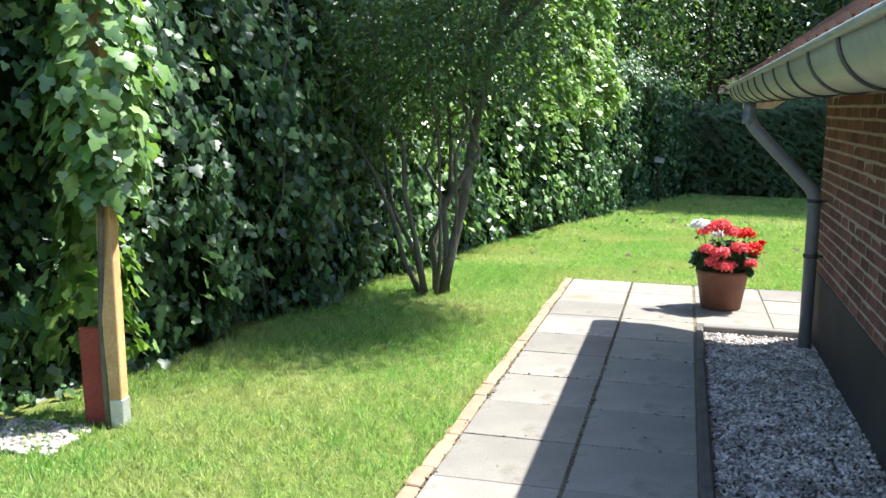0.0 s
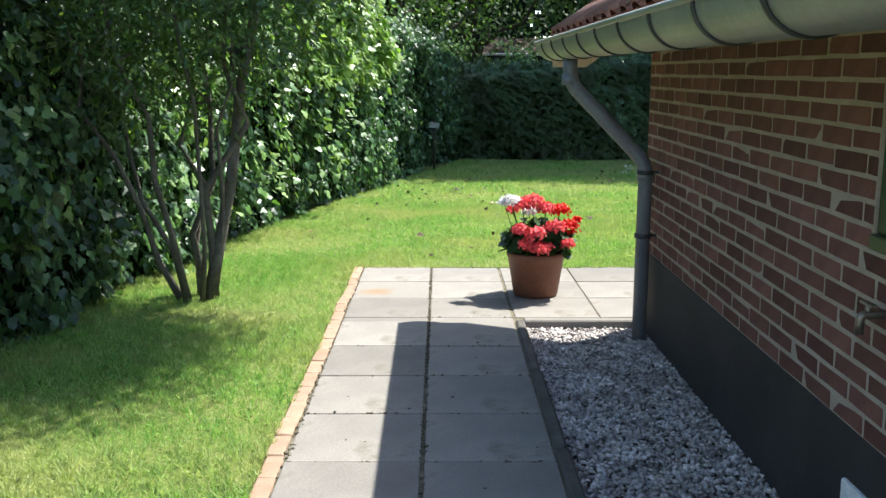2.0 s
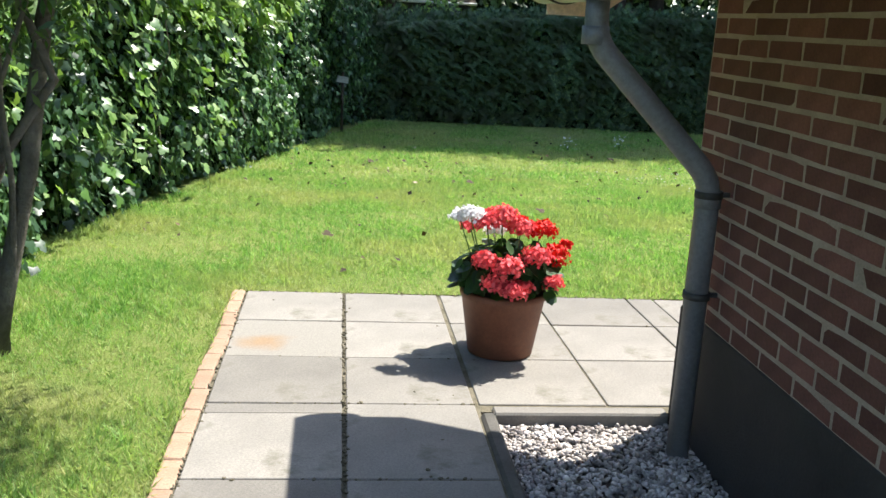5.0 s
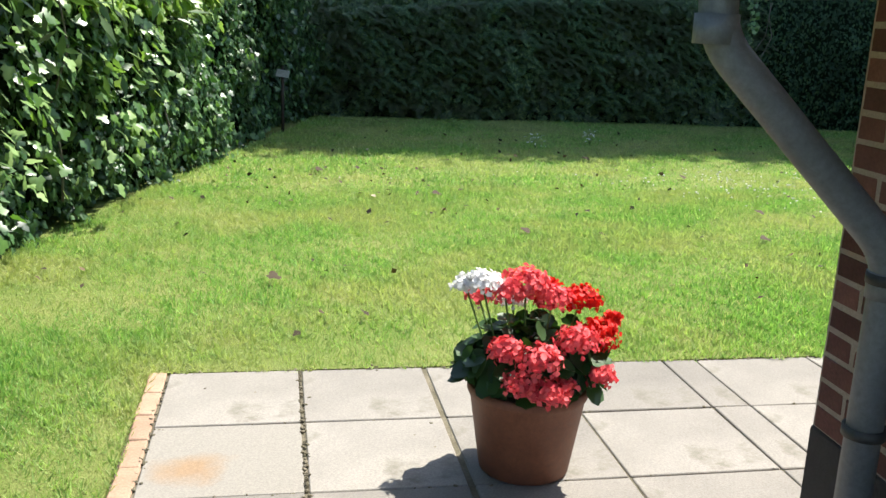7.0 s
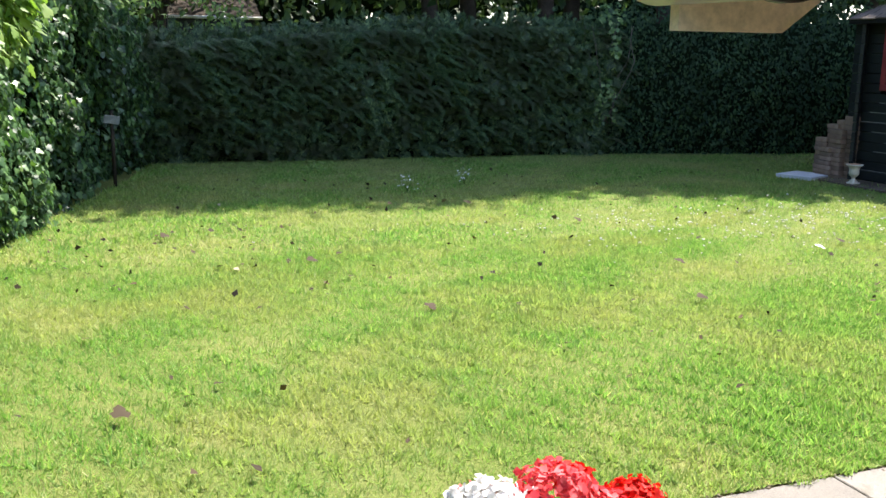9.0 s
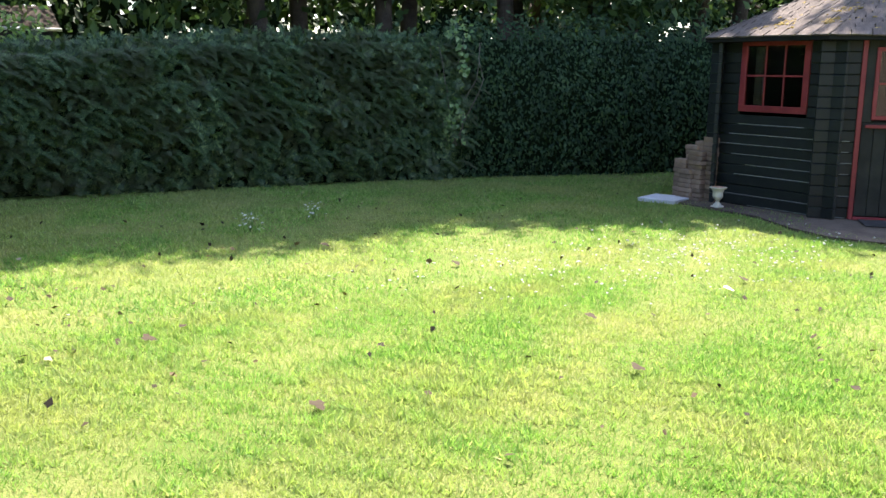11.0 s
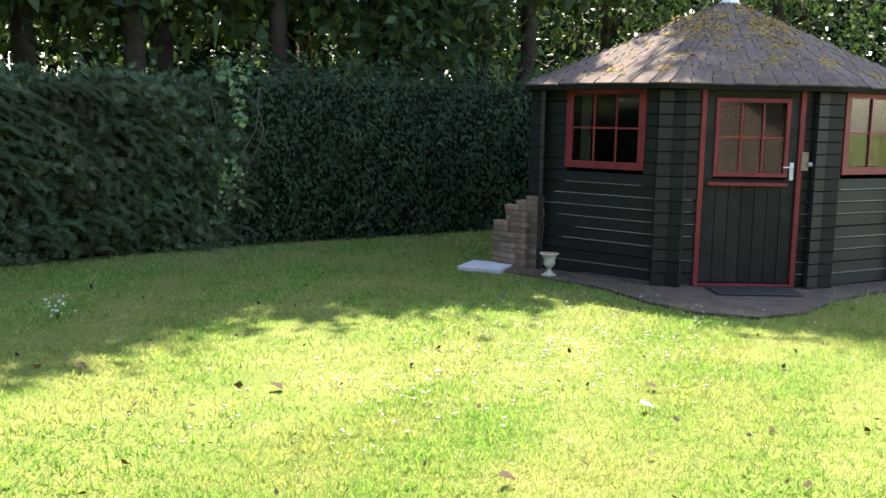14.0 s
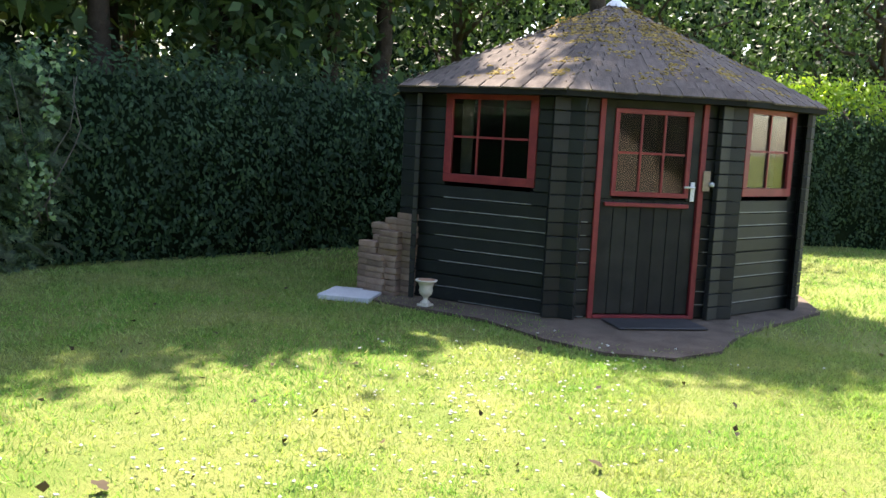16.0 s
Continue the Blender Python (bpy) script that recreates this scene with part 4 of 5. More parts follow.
solid("crown", scatter("crown", SLIM, at, np.array([0, 0, 1.0]) + r3.normal(0, 0.6, at.shape), r3.normal(0, 1, at.shape), 0.07 * r3.uniform(0.6, 1.3, len(at)), "bush"), over)["kind"] = "stuff"


def climber(name, line, z0, z1, count, size, shape, material, label, seed, out=0.2):
    r = np.random.default_rng(seed)
    t = thing(name, (line[0][0], line[0][1], z0), label, "climber")
    p, nn = along(line, r.uniform(0, 1, count))
    z = z0 + (z1 - z0) * r.beta(1.6, 1.6, count)
    at = np.stack([p[:, 0], p[:, 1], z], 1)
    keep = lump(at, 2.2, seed) > -0.25
    at, nn, n = at[keep], nn[keep], int(keep.sum())
    at[:, :2] -= nn * (out + 0.2 * lump(at, 2.0, seed + 1) + r.normal(0, 0.07, n))[:, None]
    nor = np.concatenate([-nn, np.full((n, 1), 0.6)], 1) + r.normal(0, 0.45, (n, 3))
    tip = np.concatenate([r.normal(0, 0.6, (n, 2)), r.normal(-0.5, 0.4, (n, 1))], 1)
    solid("leaves", scatter("leaves", shape, at, nor, tip, size * r.uniform(0.6, 1.3, n), material), t)["kind"] = "stuff"
    for u in np.linspace(0.1, 0.9, 5):
        p, nn = along(line, np.array([u]))
        x, y = p[0] - nn[0] * (out - 0.08)
        solid("stem", tubes("stem", [(wander((x, y, z0), (x + r.normal(0, 0.2), y + r.normal(0, 0.2), z0 + (z1 - z0) * 0.8), 6, 0.05, r), [0.01 - 0.001 * k for k in range(7)])], "bark", 6), t)
    return t


climber("light_climber", [(-2.05, 10.9), (-1.8, 12.0), (-1.3, 14.0)], 1.4, 3.6, 9000, 0.09, IVY, "vine", "light green climber growing over the ivy hedge", 5)
climber("hedge_shoots", [(-2.75, 5.0), (-2.68, 7.6), (-2.3, 9.8), (-1.75, 12.2), (-1.35, 14.0)], 0.2, 2.7, 2600, 0.085, IVY, "ivy_light", "young bright shoots over the ivy hedge", 6, 0.16)

# woods behind the hedges
# the 0.3 crowns and the high one at (14.6, 16.5) are added for shade
WOODS = [(-4.8, 12.5, 6.5, 2.0, 0.10, "bush", 0.2), (-3.7, 17.2, 7.0, 2.0, 0.10, "bush", 0.2), (-1.2, 21.4, 7.5, 2.1, 0.11, "bush", 0.16), (4.6, 20.8, 11.6, 2.0, 0.12, "wood_leaf", 0.16),
         (6.7, 20.8, 12.2, 2.0, 0.12, "wood_leaf", 0.16), (8.7, 20.6, 12.6, 2.1, 0.12, "wood_leaf", 0.16), (10.7, 20.2, 12.6, 2.1, 0.12, "wood_leaf", 0.2), (12.9, 19.2, 11.6, 1.9, 0.12, "wood_leaf", 0.35), (14.6, 16.5, 14.0, 1.6, 0.2, "wood_leaf", 0.8), (17.0, 16.6, 8.0, 2.2, 0.12, "wood_leaf", 0.2), (20.0, 13.0, 8.5, 2.4, 0.12, "wood_leaf", 0.16),
         (0.4, 25.0, 10.5, 3.0, 0.16, "wood_leaf", 0.16), (6.0, 25.5, 11.5, 3.2, 0.16, "wood_leaf", 0.16), (12.0, 24.0, 11.5, 3.2, 0.16, "wood_leaf", 0.16), (18.0, 21.0, 11.0, 3.2, 0.16, "wood_leaf", 0.16), (24.5, 15.0, 11.0, 3.2, 0.16, "wood_leaf", 0.16), (-6.5, 22.0, 10.0, 3.0, 0.15, "wood_leaf", 0.16), (13.6, 20.6, 14.0, 2.1, 0.3, "wood_leaf", 0.3), (5.6, 21.9, 13.2, 2.0, 0.3, "wood_leaf", 0.3), (7.7, 21.8, 13.8, 2.1, 0.3, "wood_leaf", 0.3), (9.8, 21.6, 13.8, 2.1, 0.3, "wood_leaf", 0.3), (11.9, 20.9, 13.4, 2.0, 0.3, "wood_leaf", 0.35), (-6.0, 6.0, 5.5, 2.0, 0.1, "wood_leaf", 0.2), (-5.4, 9.2, 5.2, 1.8, 0.1, "wood_leaf", 0.2)]
for k, (x, y, h, s, sz, mt, lo) in enumerate(WOODS):
    tree("tree", (x, y), h, s, 20000 if 18 < y < 21 and x > 0 else 13000 if sz == 0.3 else 7500, sz * (1.75 if 18 < y < 21 else 1.0), OVAL, mt, "tall leafy garden tree behind the hedge" if mt == "bush" else "tall dark woodland tree in shade behind the hedge", 100 + k, 0.17, lo, 1, "dark_bark", 16, "tree", 0.75)["group"] = "trees behind the hedges"


def thicket(name, line, height, depth, count, size, seed, label):
    r = np.random.default_rng(seed)
    t = thing(name, (line[0][0], line[0][1], 0), label, "woodland", kind="stuff")
    p, nn = along(line, r.uniform(0, 1, count))
    at = np.stack([p[:, 0], p[:, 1], r.uniform(0.2, height, count)], 1)
    at[:, :2] += nn * (r.uniform(0, depth, count) + 0.8 * lump(at, 0.9, seed))[:, None]
    at[:, 2] += 0.8 * lump(at, 0.7, seed + 1)
    keep = lump(at, 0.8, seed + 3) > -0.45
    at, nn, n = at[keep], nn[keep], int(keep.sum())
    nor = np.concatenate([-nn, np.full((n, 1), 0.5)], 1) + r.normal(0, 0.6, (n, 3))
    tip = r.normal(0, 0.6, (n, 3)) + np.array([0, 0, -0.5])
    solid("leaves", scatter("leaves", OVAL, at, nor, tip, size * r.uniform(0.5, 1.4, n), "wood_leaf"), t)["kind"] = "stuff"
    # near-black backing sheet painted as the woods' depth of shade, holed for sky
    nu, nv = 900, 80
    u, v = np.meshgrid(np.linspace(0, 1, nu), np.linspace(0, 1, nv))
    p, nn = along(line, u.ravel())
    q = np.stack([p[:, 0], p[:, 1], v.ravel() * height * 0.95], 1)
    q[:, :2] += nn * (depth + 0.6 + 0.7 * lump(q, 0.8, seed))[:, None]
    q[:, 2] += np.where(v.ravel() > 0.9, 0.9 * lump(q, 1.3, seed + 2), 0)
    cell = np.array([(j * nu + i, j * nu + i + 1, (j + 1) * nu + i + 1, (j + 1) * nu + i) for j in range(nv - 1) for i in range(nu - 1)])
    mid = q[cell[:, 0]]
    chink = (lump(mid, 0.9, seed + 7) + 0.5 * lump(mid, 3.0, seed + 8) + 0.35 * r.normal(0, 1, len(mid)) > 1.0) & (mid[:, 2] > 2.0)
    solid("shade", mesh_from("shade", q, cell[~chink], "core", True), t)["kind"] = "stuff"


thicket("far_woods", [(-9.0, 1.0), (-8.0, 14.0), (-5.0, 24.0), (2.0, 27.0), (12.0, 26.5), (20.0, 22.0), (26.0, 12.0), (27.0, -2.0)], 8.0, 3.5, 60000, 0.2, 61, "dark shaded woodland beyond the garden")
climber("sunlit_branch", [(-0.9, 20.1), (1.6, 20.2)], 1.55, 2.3, 800, 0.09, OVAL, "vine", "sunlit light green branch above the conifer hedge", 15, 0.0)
climber("pale_climber", [(6.5, 18.8), (6.85, 18.7)], 0.5, 2.3, 420, 0.06, IVY, "ivy_light", "pale leaves growing where two hedges meet", 16, 0.12)
climber("bright_shrub", [(14.8, 16.4), (16.4, 14.9), (18.6, 12.4)], 1.8, 2.9, 5200, 0.10, OVAL, "bright_leaf", "sunlit yellow-green shrub growing over the hedge", 9, -0.3)

# ---- low roof beyond the conifer hedge ----
HUT = (1.55, 25.6)
hut = thing("garden_hut", (*HUT, 0), "low garden hut with dark roof and pale gutter beyond the hedge", "hut")
solid("wall", span((HUT[0] - 0.95, HUT[1], -0.02), (HUT[0] + 0.95, HUT[1] + 1.6, 2.15), "shed", 0.01), hut)
roof_side = [(HUT[1] - 0.12, 2.15), (HUT[1] - 0.12, 2.2), (HUT[1] + 0.8, 2.62), (HUT[1] + 1.72, 2.2), (HUT[1] + 1.72, 2.15)]
v = [(x, y, z) for x in (HUT[0] - 1.05, HUT[0] + 1.05) for y, z in roof_side]
solid("roof", mesh_from("roof", v, [(4, 3, 2, 1, 0), (5, 6, 7, 8, 9)] + [(k, (k + 1) % 5, (k + 1) % 5 + 5, k + 5) for k in range(5)], "dark_bark"), hut, None, "dark grey-brown felt roof")
solid("gutter", tubes("gutter", [([(HUT[0] - 1.07, HUT[1] - 0.16, 2.17), (HUT[0] + 1.07, HUT[1] - 0.16, 2.17)], [0.03, 0.03])], "white", 10), hut, None, "pale plastic gutter")

# ---- feeder in the shrub, board at the hedge's end ----
FEED = (-1.58, 7.48, 1.57)
feeder = thing("bird_feeder", FEED, "small dark bird feeder hanging in the shrub", "feeder")
solid("box", block(0.1, 0.1, 0.1, "zinc_dark", 0.006, 0, FEED), feeder)
solid("roof", mesh_from("roof", [(FEED[0] + a, FEED[1] + b, FEED[2] + c) for a, b, c in ((-0.075, -0.07, 0.05), (0.075, -0.07, 0.05), (0, -0.07, 0.1), (-0.075, 0.07, 0.05), (0.075, 0.07, 0.05), (0, 0.07, 0.1))], [(0, 1, 2), (5, 4, 3), (0, 2, 5, 3), (1, 4, 5, 2), (0, 3, 4, 1)], "zinc_dark"), feeder)
solid("hanger", tubes("hanger", [([(FEED[0], FEED[1], FEED[2] + 0.095), (FEED[0] - 0.02, FEED[1], FEED[2] + 0.4)], [0.004, 0.004])], "zinc_dark", 6), feeder)
sign = thing("garden_board", (-0.41, 17.0, 0), "weathered pale board on a stake beside the hedge", "board")
solid("stake", tubes("stake", [([(-0.41, 17.03, -0.02), (-0.41, 17.03, 0.85)], [0.02, 0.018])], "dark_bark", 8), sign)
solid("plank", block(0.17, 0.022, 0.09, "bevel", 0.004, 0.003), sign, pose(-0.41, 17.0, 0.75, 4, 8, 12))

# ---- ivy post ----
post = thing("pergola_post", (-2.44, 3.945, 0), "light pine pergola post in a galvanised shoe", "post")
tl = pose(-2.445, 3.945, 0, 0, -1.6, 8)
solid("post", block(0.072, 0.072, 2.75, "post", 0.005, 0, (0, 0, 1.48)), post, tl)
shoe = solid("post_shoe", block(0.08, 0.08, 0.14, "galvanised", 0.004, 0, (0, 0, 0.06)), post, tl, "grey galvanised post shoe")
board = tagged(solid("red_plank", block(0.1, 0.03, 0.46, "red_board", 0.006, 0, (0, 0, 0.23)), None, pose(-2.555, 3.94, 0, 2, -2, 20)), "dull red painted plank leaning behind the post", "plank")
ivy = thing("climbing_ivy", (-2.47, 3.97, 0), "pale variegated ivy climbing round the pine post", "ivy")
n = 1700
rr = np.random.default_rng(8)
z = rr.uniform(0.3, 2.7, n)
ang = rr.uniform(0, 6.283, n)
rad = np.where(z < 1.0, 0.11, 0.12) + np.abs(rr.normal(0, 0.06, n)) + 0.05 * np.sin(z * 5)
keep = ~((z < 1.05) & (np.cos(ang - 5.4) > 0.1))
at = np.stack([-2.44 - 0.03 * z - np.where(z < 1.05, 0.1, 0.02) + rad * np.cos(ang), 3.945 + rad * np.sin(ang), z], 1)[keep]
out = np.stack([np.cos(ang), np.sin(ang), np.full(n, 0.45)], 1)[keep] + rr.normal(0, 0.35, (len(at), 3))
solid("leaves", scatter("leaves", IVY, at, out, np.stack([rr.normal(0, 0.4, len(at)), rr.normal(0, 0.4, len(at)), np.full(len(at), -1.0)], 1), 0.085 * rr.uniform(0.6, 1.25, len(at)), "ivy_light"), ivy)["kind"] = "stuff"
solid("vine", tubes("vine", [([(-2.47, 3.9, 0), (-2.5, 3.91, 0.5), (-2.45, 3.87, 1.0), (-2.53, 3.9, 1.6), (-2.47, 3.88, 2.4)], [0.014, 0.013, 0.012, 0.01, 0.006])], "bark", 8), ivy)

# ---- geranium pot ----
POT = (0.34, 7.7, 0.0)
pot = thing("flower_pot", POT, "terracotta pot on the paving slabs", "pot")
solid("bowl", lathe("bowl", [(0.0, 0.001), (0.142, 0.001), (0.150, 0.008), (0.19, 0.262), (0.196, 0.268), (0.2, 0.278), (0.2, 0.296), (0.194, 0.302), (0.184, 0.3), (0.18, 0.26), (0.0, 0.25)], "pot", 56, POT), pot)
solid("soil", lathe("soil", [(0.18, 0.263), (0.09, 0.27), (0.0, 0.272)], "joint", 32, POT), pot)
plant = thing("geranium", (POT[0], POT[1], 0.28), "red, coral and white geraniums flowering in a pot", "plant")
rr = np.random.default_rng(12)
n = 420
a = rr.uniform(0, 6.283, n)
d = 0.208 * np.sqrt(rr.uniform(0, 1, n))
zz = 0.31 + 0.16 * (1 - (d / 0.27) ** 2) + rr.normal(0, 0.028, n)
at = np.stack([POT[0] + d * np.cos(a), POT[1] + d * np.sin(a), zz], 1)
nor = np.stack([np.cos(a) * d * 4, np.sin(a) * d * 4, np.full(n, 0.7)], 1) + rr.normal(0, 0.35, (n, 3))
tip = np.stack([np.cos(a), np.sin(a), np.full(n, -0.4)], 1) + rr.normal(0, 0.4, (n, 3))
solid("leaves", scatter("leaves", ROUND, at, nor, tip, rr.uniform(0.05, 0.085, n), "geranium_leaf"), plant)["kind"] = "stuff"
HEADS = [(0.2, 7.72, 0.655, 0.068, "petal_white"), (0.15, 7.74, 0.65, 0.042, "petal_white"), (0.345, 7.74, 0.645, 0.085, "coral"), (0.27, 7.7, 0.63, 0.06, "coral"), (0.43, 7.72, 0.60, 0.07, "coral"), (0.53, 7.74, 0.59, 0.075, "scarlet"),
         (0.33, 7.84, 0.57, 0.055, "petal_white"), (0.585, 7.70, 0.48, 0.078, "scarlet"), (0.64, 7.73, 0.53, 0.03, "scarlet"), (0.485, 7.64, 0.465, 0.078, "coral"), (0.56, 7.62, 0.36, 0.05, "coral"),
         (0.25, 7.62, 0.45, 0.062, "coral"), (0.345, 7.58, 0.425, 0.08, "coral"), (0.285, 7.56, 0.365, 0.062, "coral"), (0.365, 7.55, 0.335, 0.074, "coral"), (0.42, 7.57, 0.35, 0.045, "coral"), (0.45, 7.86, 0.6, 0.05, "scarlet"), (0.22, 7.86, 0.58, 0.05, "coral")]
for k, (x, y, z, rad, col) in enumerate(HEADS):
    x, z, y = (x - 0.03, z + 0.012, y - 0.075) if y < 7.65 else (x - 0.03, z - 0.018, y - 0.03)
    rh = np.random.default_rng(200 + k)
    m = int(260 * (rad / 0.07) ** 1.5) + 40
    v = unit(rh.normal(0, 1, (m, 3)))
    v[:, 2] = np.where(v[:, 2] < -0.3, -v[:, 2], v[:, 2])
    at = np.array([x, y, z]) + v * rad * np.array([1, 1, 0.72]) * rh.uniform(0.55, 1.0, (m, 1))
    solid("flower_head", scatter("flower_head", PETAL, at, v + rh.normal(0, 0.35, (m, 3)), rh.normal(0, 1, (m, 3)), 0.023 * rh.uniform(0.7, 1.2, m), col), plant, None, {"coral": "coral red flower head", "scarlet": "scarlet flower head", "petal_white": "white flower head"}[col])
    foot = (POT[0] + (x - POT[0]) * 0.45, POT[1] + (y - POT[1]) * 0.45, 0.3)
    solid("stalk", tubes("stalk", [([foot, ((foot[0] + x) / 2, (foot[1] + y) / 2, (0.3 + z) / 2 - 0.01), (x, y, z - 0.01)], [0.004, 0.0035, 0.003])], "stem", 6), plant)

# ---- garden shed ----
SHED = [(8.31, 15.3), (8.35, 13.79), (9.38, 12.73), (10.57, 12.35), (11.85, 13.05), (12.4, 14.45), (11.7, 15.85), (9.8, 16.3)]
APEX, EAVE = Vector((10.4, 14.3, 2.98)), 1.97
shed = thing("garden_shed", (10.4, 14.3, 0), "black-stained octagonal log shed with red window frames", "shed")
floor_pts = [(7.85, 15.5), (7.82, 14.2), (7.5, 13.5), (7.4, 12.95), (7.6, 12.5), (8.1, 12.3), (8.6, 12.35), (9.3, 12.3), (10.6, 12.05), (12.2, 12.7), (12.8, 14.45), (12.0, 16.25), (9.7, 16.65)]
bm = bmesh.new()
f = bm.faces.new([bm.verts.new((x, y, 0.028)) for x, y in floor_pts])
e = bmesh.ops.extrude_face_region(bm, geom=[f])
bmesh.ops.translate(bm, vec=(0, 0, -0.06), verts=[v for v in e["geom"] if isinstance(v, bmesh.types.BMVert)])
bmesh.ops.recalc_face_normals(bm, faces=bm.faces)
me = bpy.data.meshes.new("apron")
bm.to_mesh(me)
bm.free()
tagged(solid("pavement", finish(me, "path_stone"), None), "dull grey-brown concrete apron round the shed", "pavement", kind="structure")

BOARD = 0.118


def facet(i, openings=()):
    """One side of the shed: boards laid across, left open where a window or door stands. openings: (u0, u1, z0, z1) in metres along it."""
    a, b = Vector((*SHED[i], 0)), Vector((*SHED[(i + 1) % 8], 0))
    along_, length = (b - a).normalized(), (b - a).length
    inward = Vector((-along_.y, along_.x, 0))
    if (APEX - a).dot(inward) < 0:
        inward = -inward
    m = Matrix((( along_.x, inward.x, 0, a.x), (along_.y, inward.y, 0, a.y), (0, 0, 1, 0.03), (0, 0, 0, 1)))
    wall = solid("wall", block(length, 0.02, 0.02, "shed_gap", 0, 0, (length / 2, 0.05, 0.02)), shed, m, "black-stained tongue and groove boards")
    n = int((EAVE - 0.02) / BOARD)
    for k in range(n):
        z0, z1 = k * BOARD, (k + 1) * BOARD
        cuts = [(0.0, length)]
        for u0, u1, w0, w1 in openings:
            if z1 > w0 + 0.02 and z0 < w1 - 0.02:
                cuts = [(p, q) for s, t in cuts for p, q in ((s, min(t, u0)), (max(s, u1), t)) if q - p > 0.02]
        for s, t in cuts:
            prof = [(0.0, z0 + 0.012), (0.0, z1 - 0.004), (0.012, z1), (0.045, z1), (0.045, z0), (0.012, z0)]
            v = [(u, y, z) for u in (s, t) for y, z in prof]
            fs = [tuple(range(5, -1, -1)), tuple(range(6, 12))] + [(q, (q + 1) % 6, (q + 1) % 6 + 6, q + 6) for q in range(6)]
            solid("board", mesh_from("board", v, fs, "shed"), wall, m)
            # thin pale strip paints the light caught along the lower board edges
            if random.random() < 0.8 and k < 9:
                w = (t - s) * random.uniform(0.55, 0.98)
                s0 = s + random.uniform(0, t - s - w)
                solid("worn_edge", block(w, 0.005, 0.009, "bevel", 0, 0, (s0 + w / 2, 0.0, z0 + 0.011)), wall, m, "pale strip painted as light caught on the board edge")
    return m, length, wall


def frame_window(m, u0, u1, z0, z1, cols, rows_, bar=0.075, parent=None, depth=0.03, name="window", proud=0.022):
    """Red frame round panes parted by thin bars; m maps along, inward, up."""
    w = solid(name, block(u1 - u0, depth, bar, "red", 0.004, 0, ((u0 + u1) / 2, -proud + depth / 2, z1 - bar / 2)), parent or shed, m, "red painted window with small panes")
    for c, sx, sz in ((((u0 + u1) / 2, z0 + bar / 2), u1 - u0, bar), ((u0 + bar / 2, (z0 + z1) / 2), bar, z1 - z0 - 2 * bar), ((u1 - bar / 2, (z0 + z1) / 2), bar, z1 - z0 - 2 * bar)):
        if parent is None:
            solid("frame", block(sx, depth, sz, "red", 0.004, 0, (c[0], -proud + depth / 2, c[1])), w, m)
        else:
            solid("window_frame", block(sx, depth, sz, "red", 0.004, 0, (c[0], -proud + depth / 2, c[1])), parent, m)
    holder = w if parent is None else parent
    g0, g1, h0, h1 = u0 + bar, u1 - bar, z0 + bar, z1 - bar
    for k in range(1, cols):
        solid("glazing_bar", block(0.02, 0.016, h1 - h0, "red", 0.002, 0, (g0 + (g1 - g0) * k / cols, 0.0, (h0 + h1) / 2)), holder, m)
    for k in range(1, rows_):
        for c in range(cols):
            a, b = g0 + (g1 - g0) * c / cols + 0.011, g0 + (g1 - g0) * (c + 1) / cols - 0.011
            solid("glazing_bar", block(b - a, 0.016, 0.02, "red", 0.002, 0, ((a + b) / 2, 0.0, h0 + (h1 - h0) * k / rows_)), holder, m)
    solid("pane", block(g1 - g0, 0.004, h1 - h0, "glass", 0, 0, ((g0 + g1) / 2, 0.012, (h0 + h1) / 2)), holder, m)
    return w


m0, l0, _ = facet(0, [(0.31, 1.21, 1.12, 1.92)])
frame_window(m0, 0.30, 1.22, 1.1, 1.92, 3, 2)
solid("curtain", block(0.12, 0.01, 0.66, "curtain", 0, 0, (0.46, 0.12, 1.51)), shed, m0, "grey net curtain behind the pane")
D0, D1, DH = 0.26, 1.26, 1.94
m1, l1, _ = facet(1, [(D0, D1, -0.1, DH)])
solid("door_frame", block(0.05, 0.06, DH, "red", 0.004, 0, (D0 + 0.025, 0.005, DH / 2)), shed, m1, "worn red painted door post")
solid("door_frame", block(0.05, 0.06, DH, "red", 0.004, 0, (D1 - 0.025, 0.005, DH / 2)), shed, m1, "worn red painted door post")
solid("door_frame", block(D1 - D0 - 0.1, 0.06, 0.045, "red", 0.004, 0, ((D0 + D1) / 2, 0.005, DH - 0.0225)), shed, m1, "worn red painted door head")
solid("threshold", block(D1 - D0 - 0.1, 0.07, 0.03, "red", 0.004, 0, ((D0 + D1) / 2, 0.0, 0.015)), shed, m1, "worn red threshold")
door = solid("door", block(D1 - D0 - 0.108, 0.02, 1.02, "shed_gap", 0.002, 0, ((D0 + D1) / 2, 0.03, 0.545)), shed, m1, "closed dark weathered plank door with a six-pane window")
n = 7
for k in range(n):
    w = (D1 - D0 - 0.112) / n
    solid("plank", block(w - 0.005, 0.018, 1.0, "door_wood", 0.003, 0, (D0 + 0.056 + w * (k + 0.5), 0.013, 0.54)), door, m1)
for a, b, z0, z1 in ((D0 + 0.055, D0 + 0.15, 1.045, 1.89), (D1 - 0.15, D1 - 0.055, 1.045, 1.89), (D0 + 0.15, D1 - 0.15, 1.82, 1.89)):
    solid("stile", block(b - a, 0.03, z1 - z0, "door_wood", 0.003, 0, ((a + b) / 2, 0.013, (z0 + z1) / 2)), door, m1)
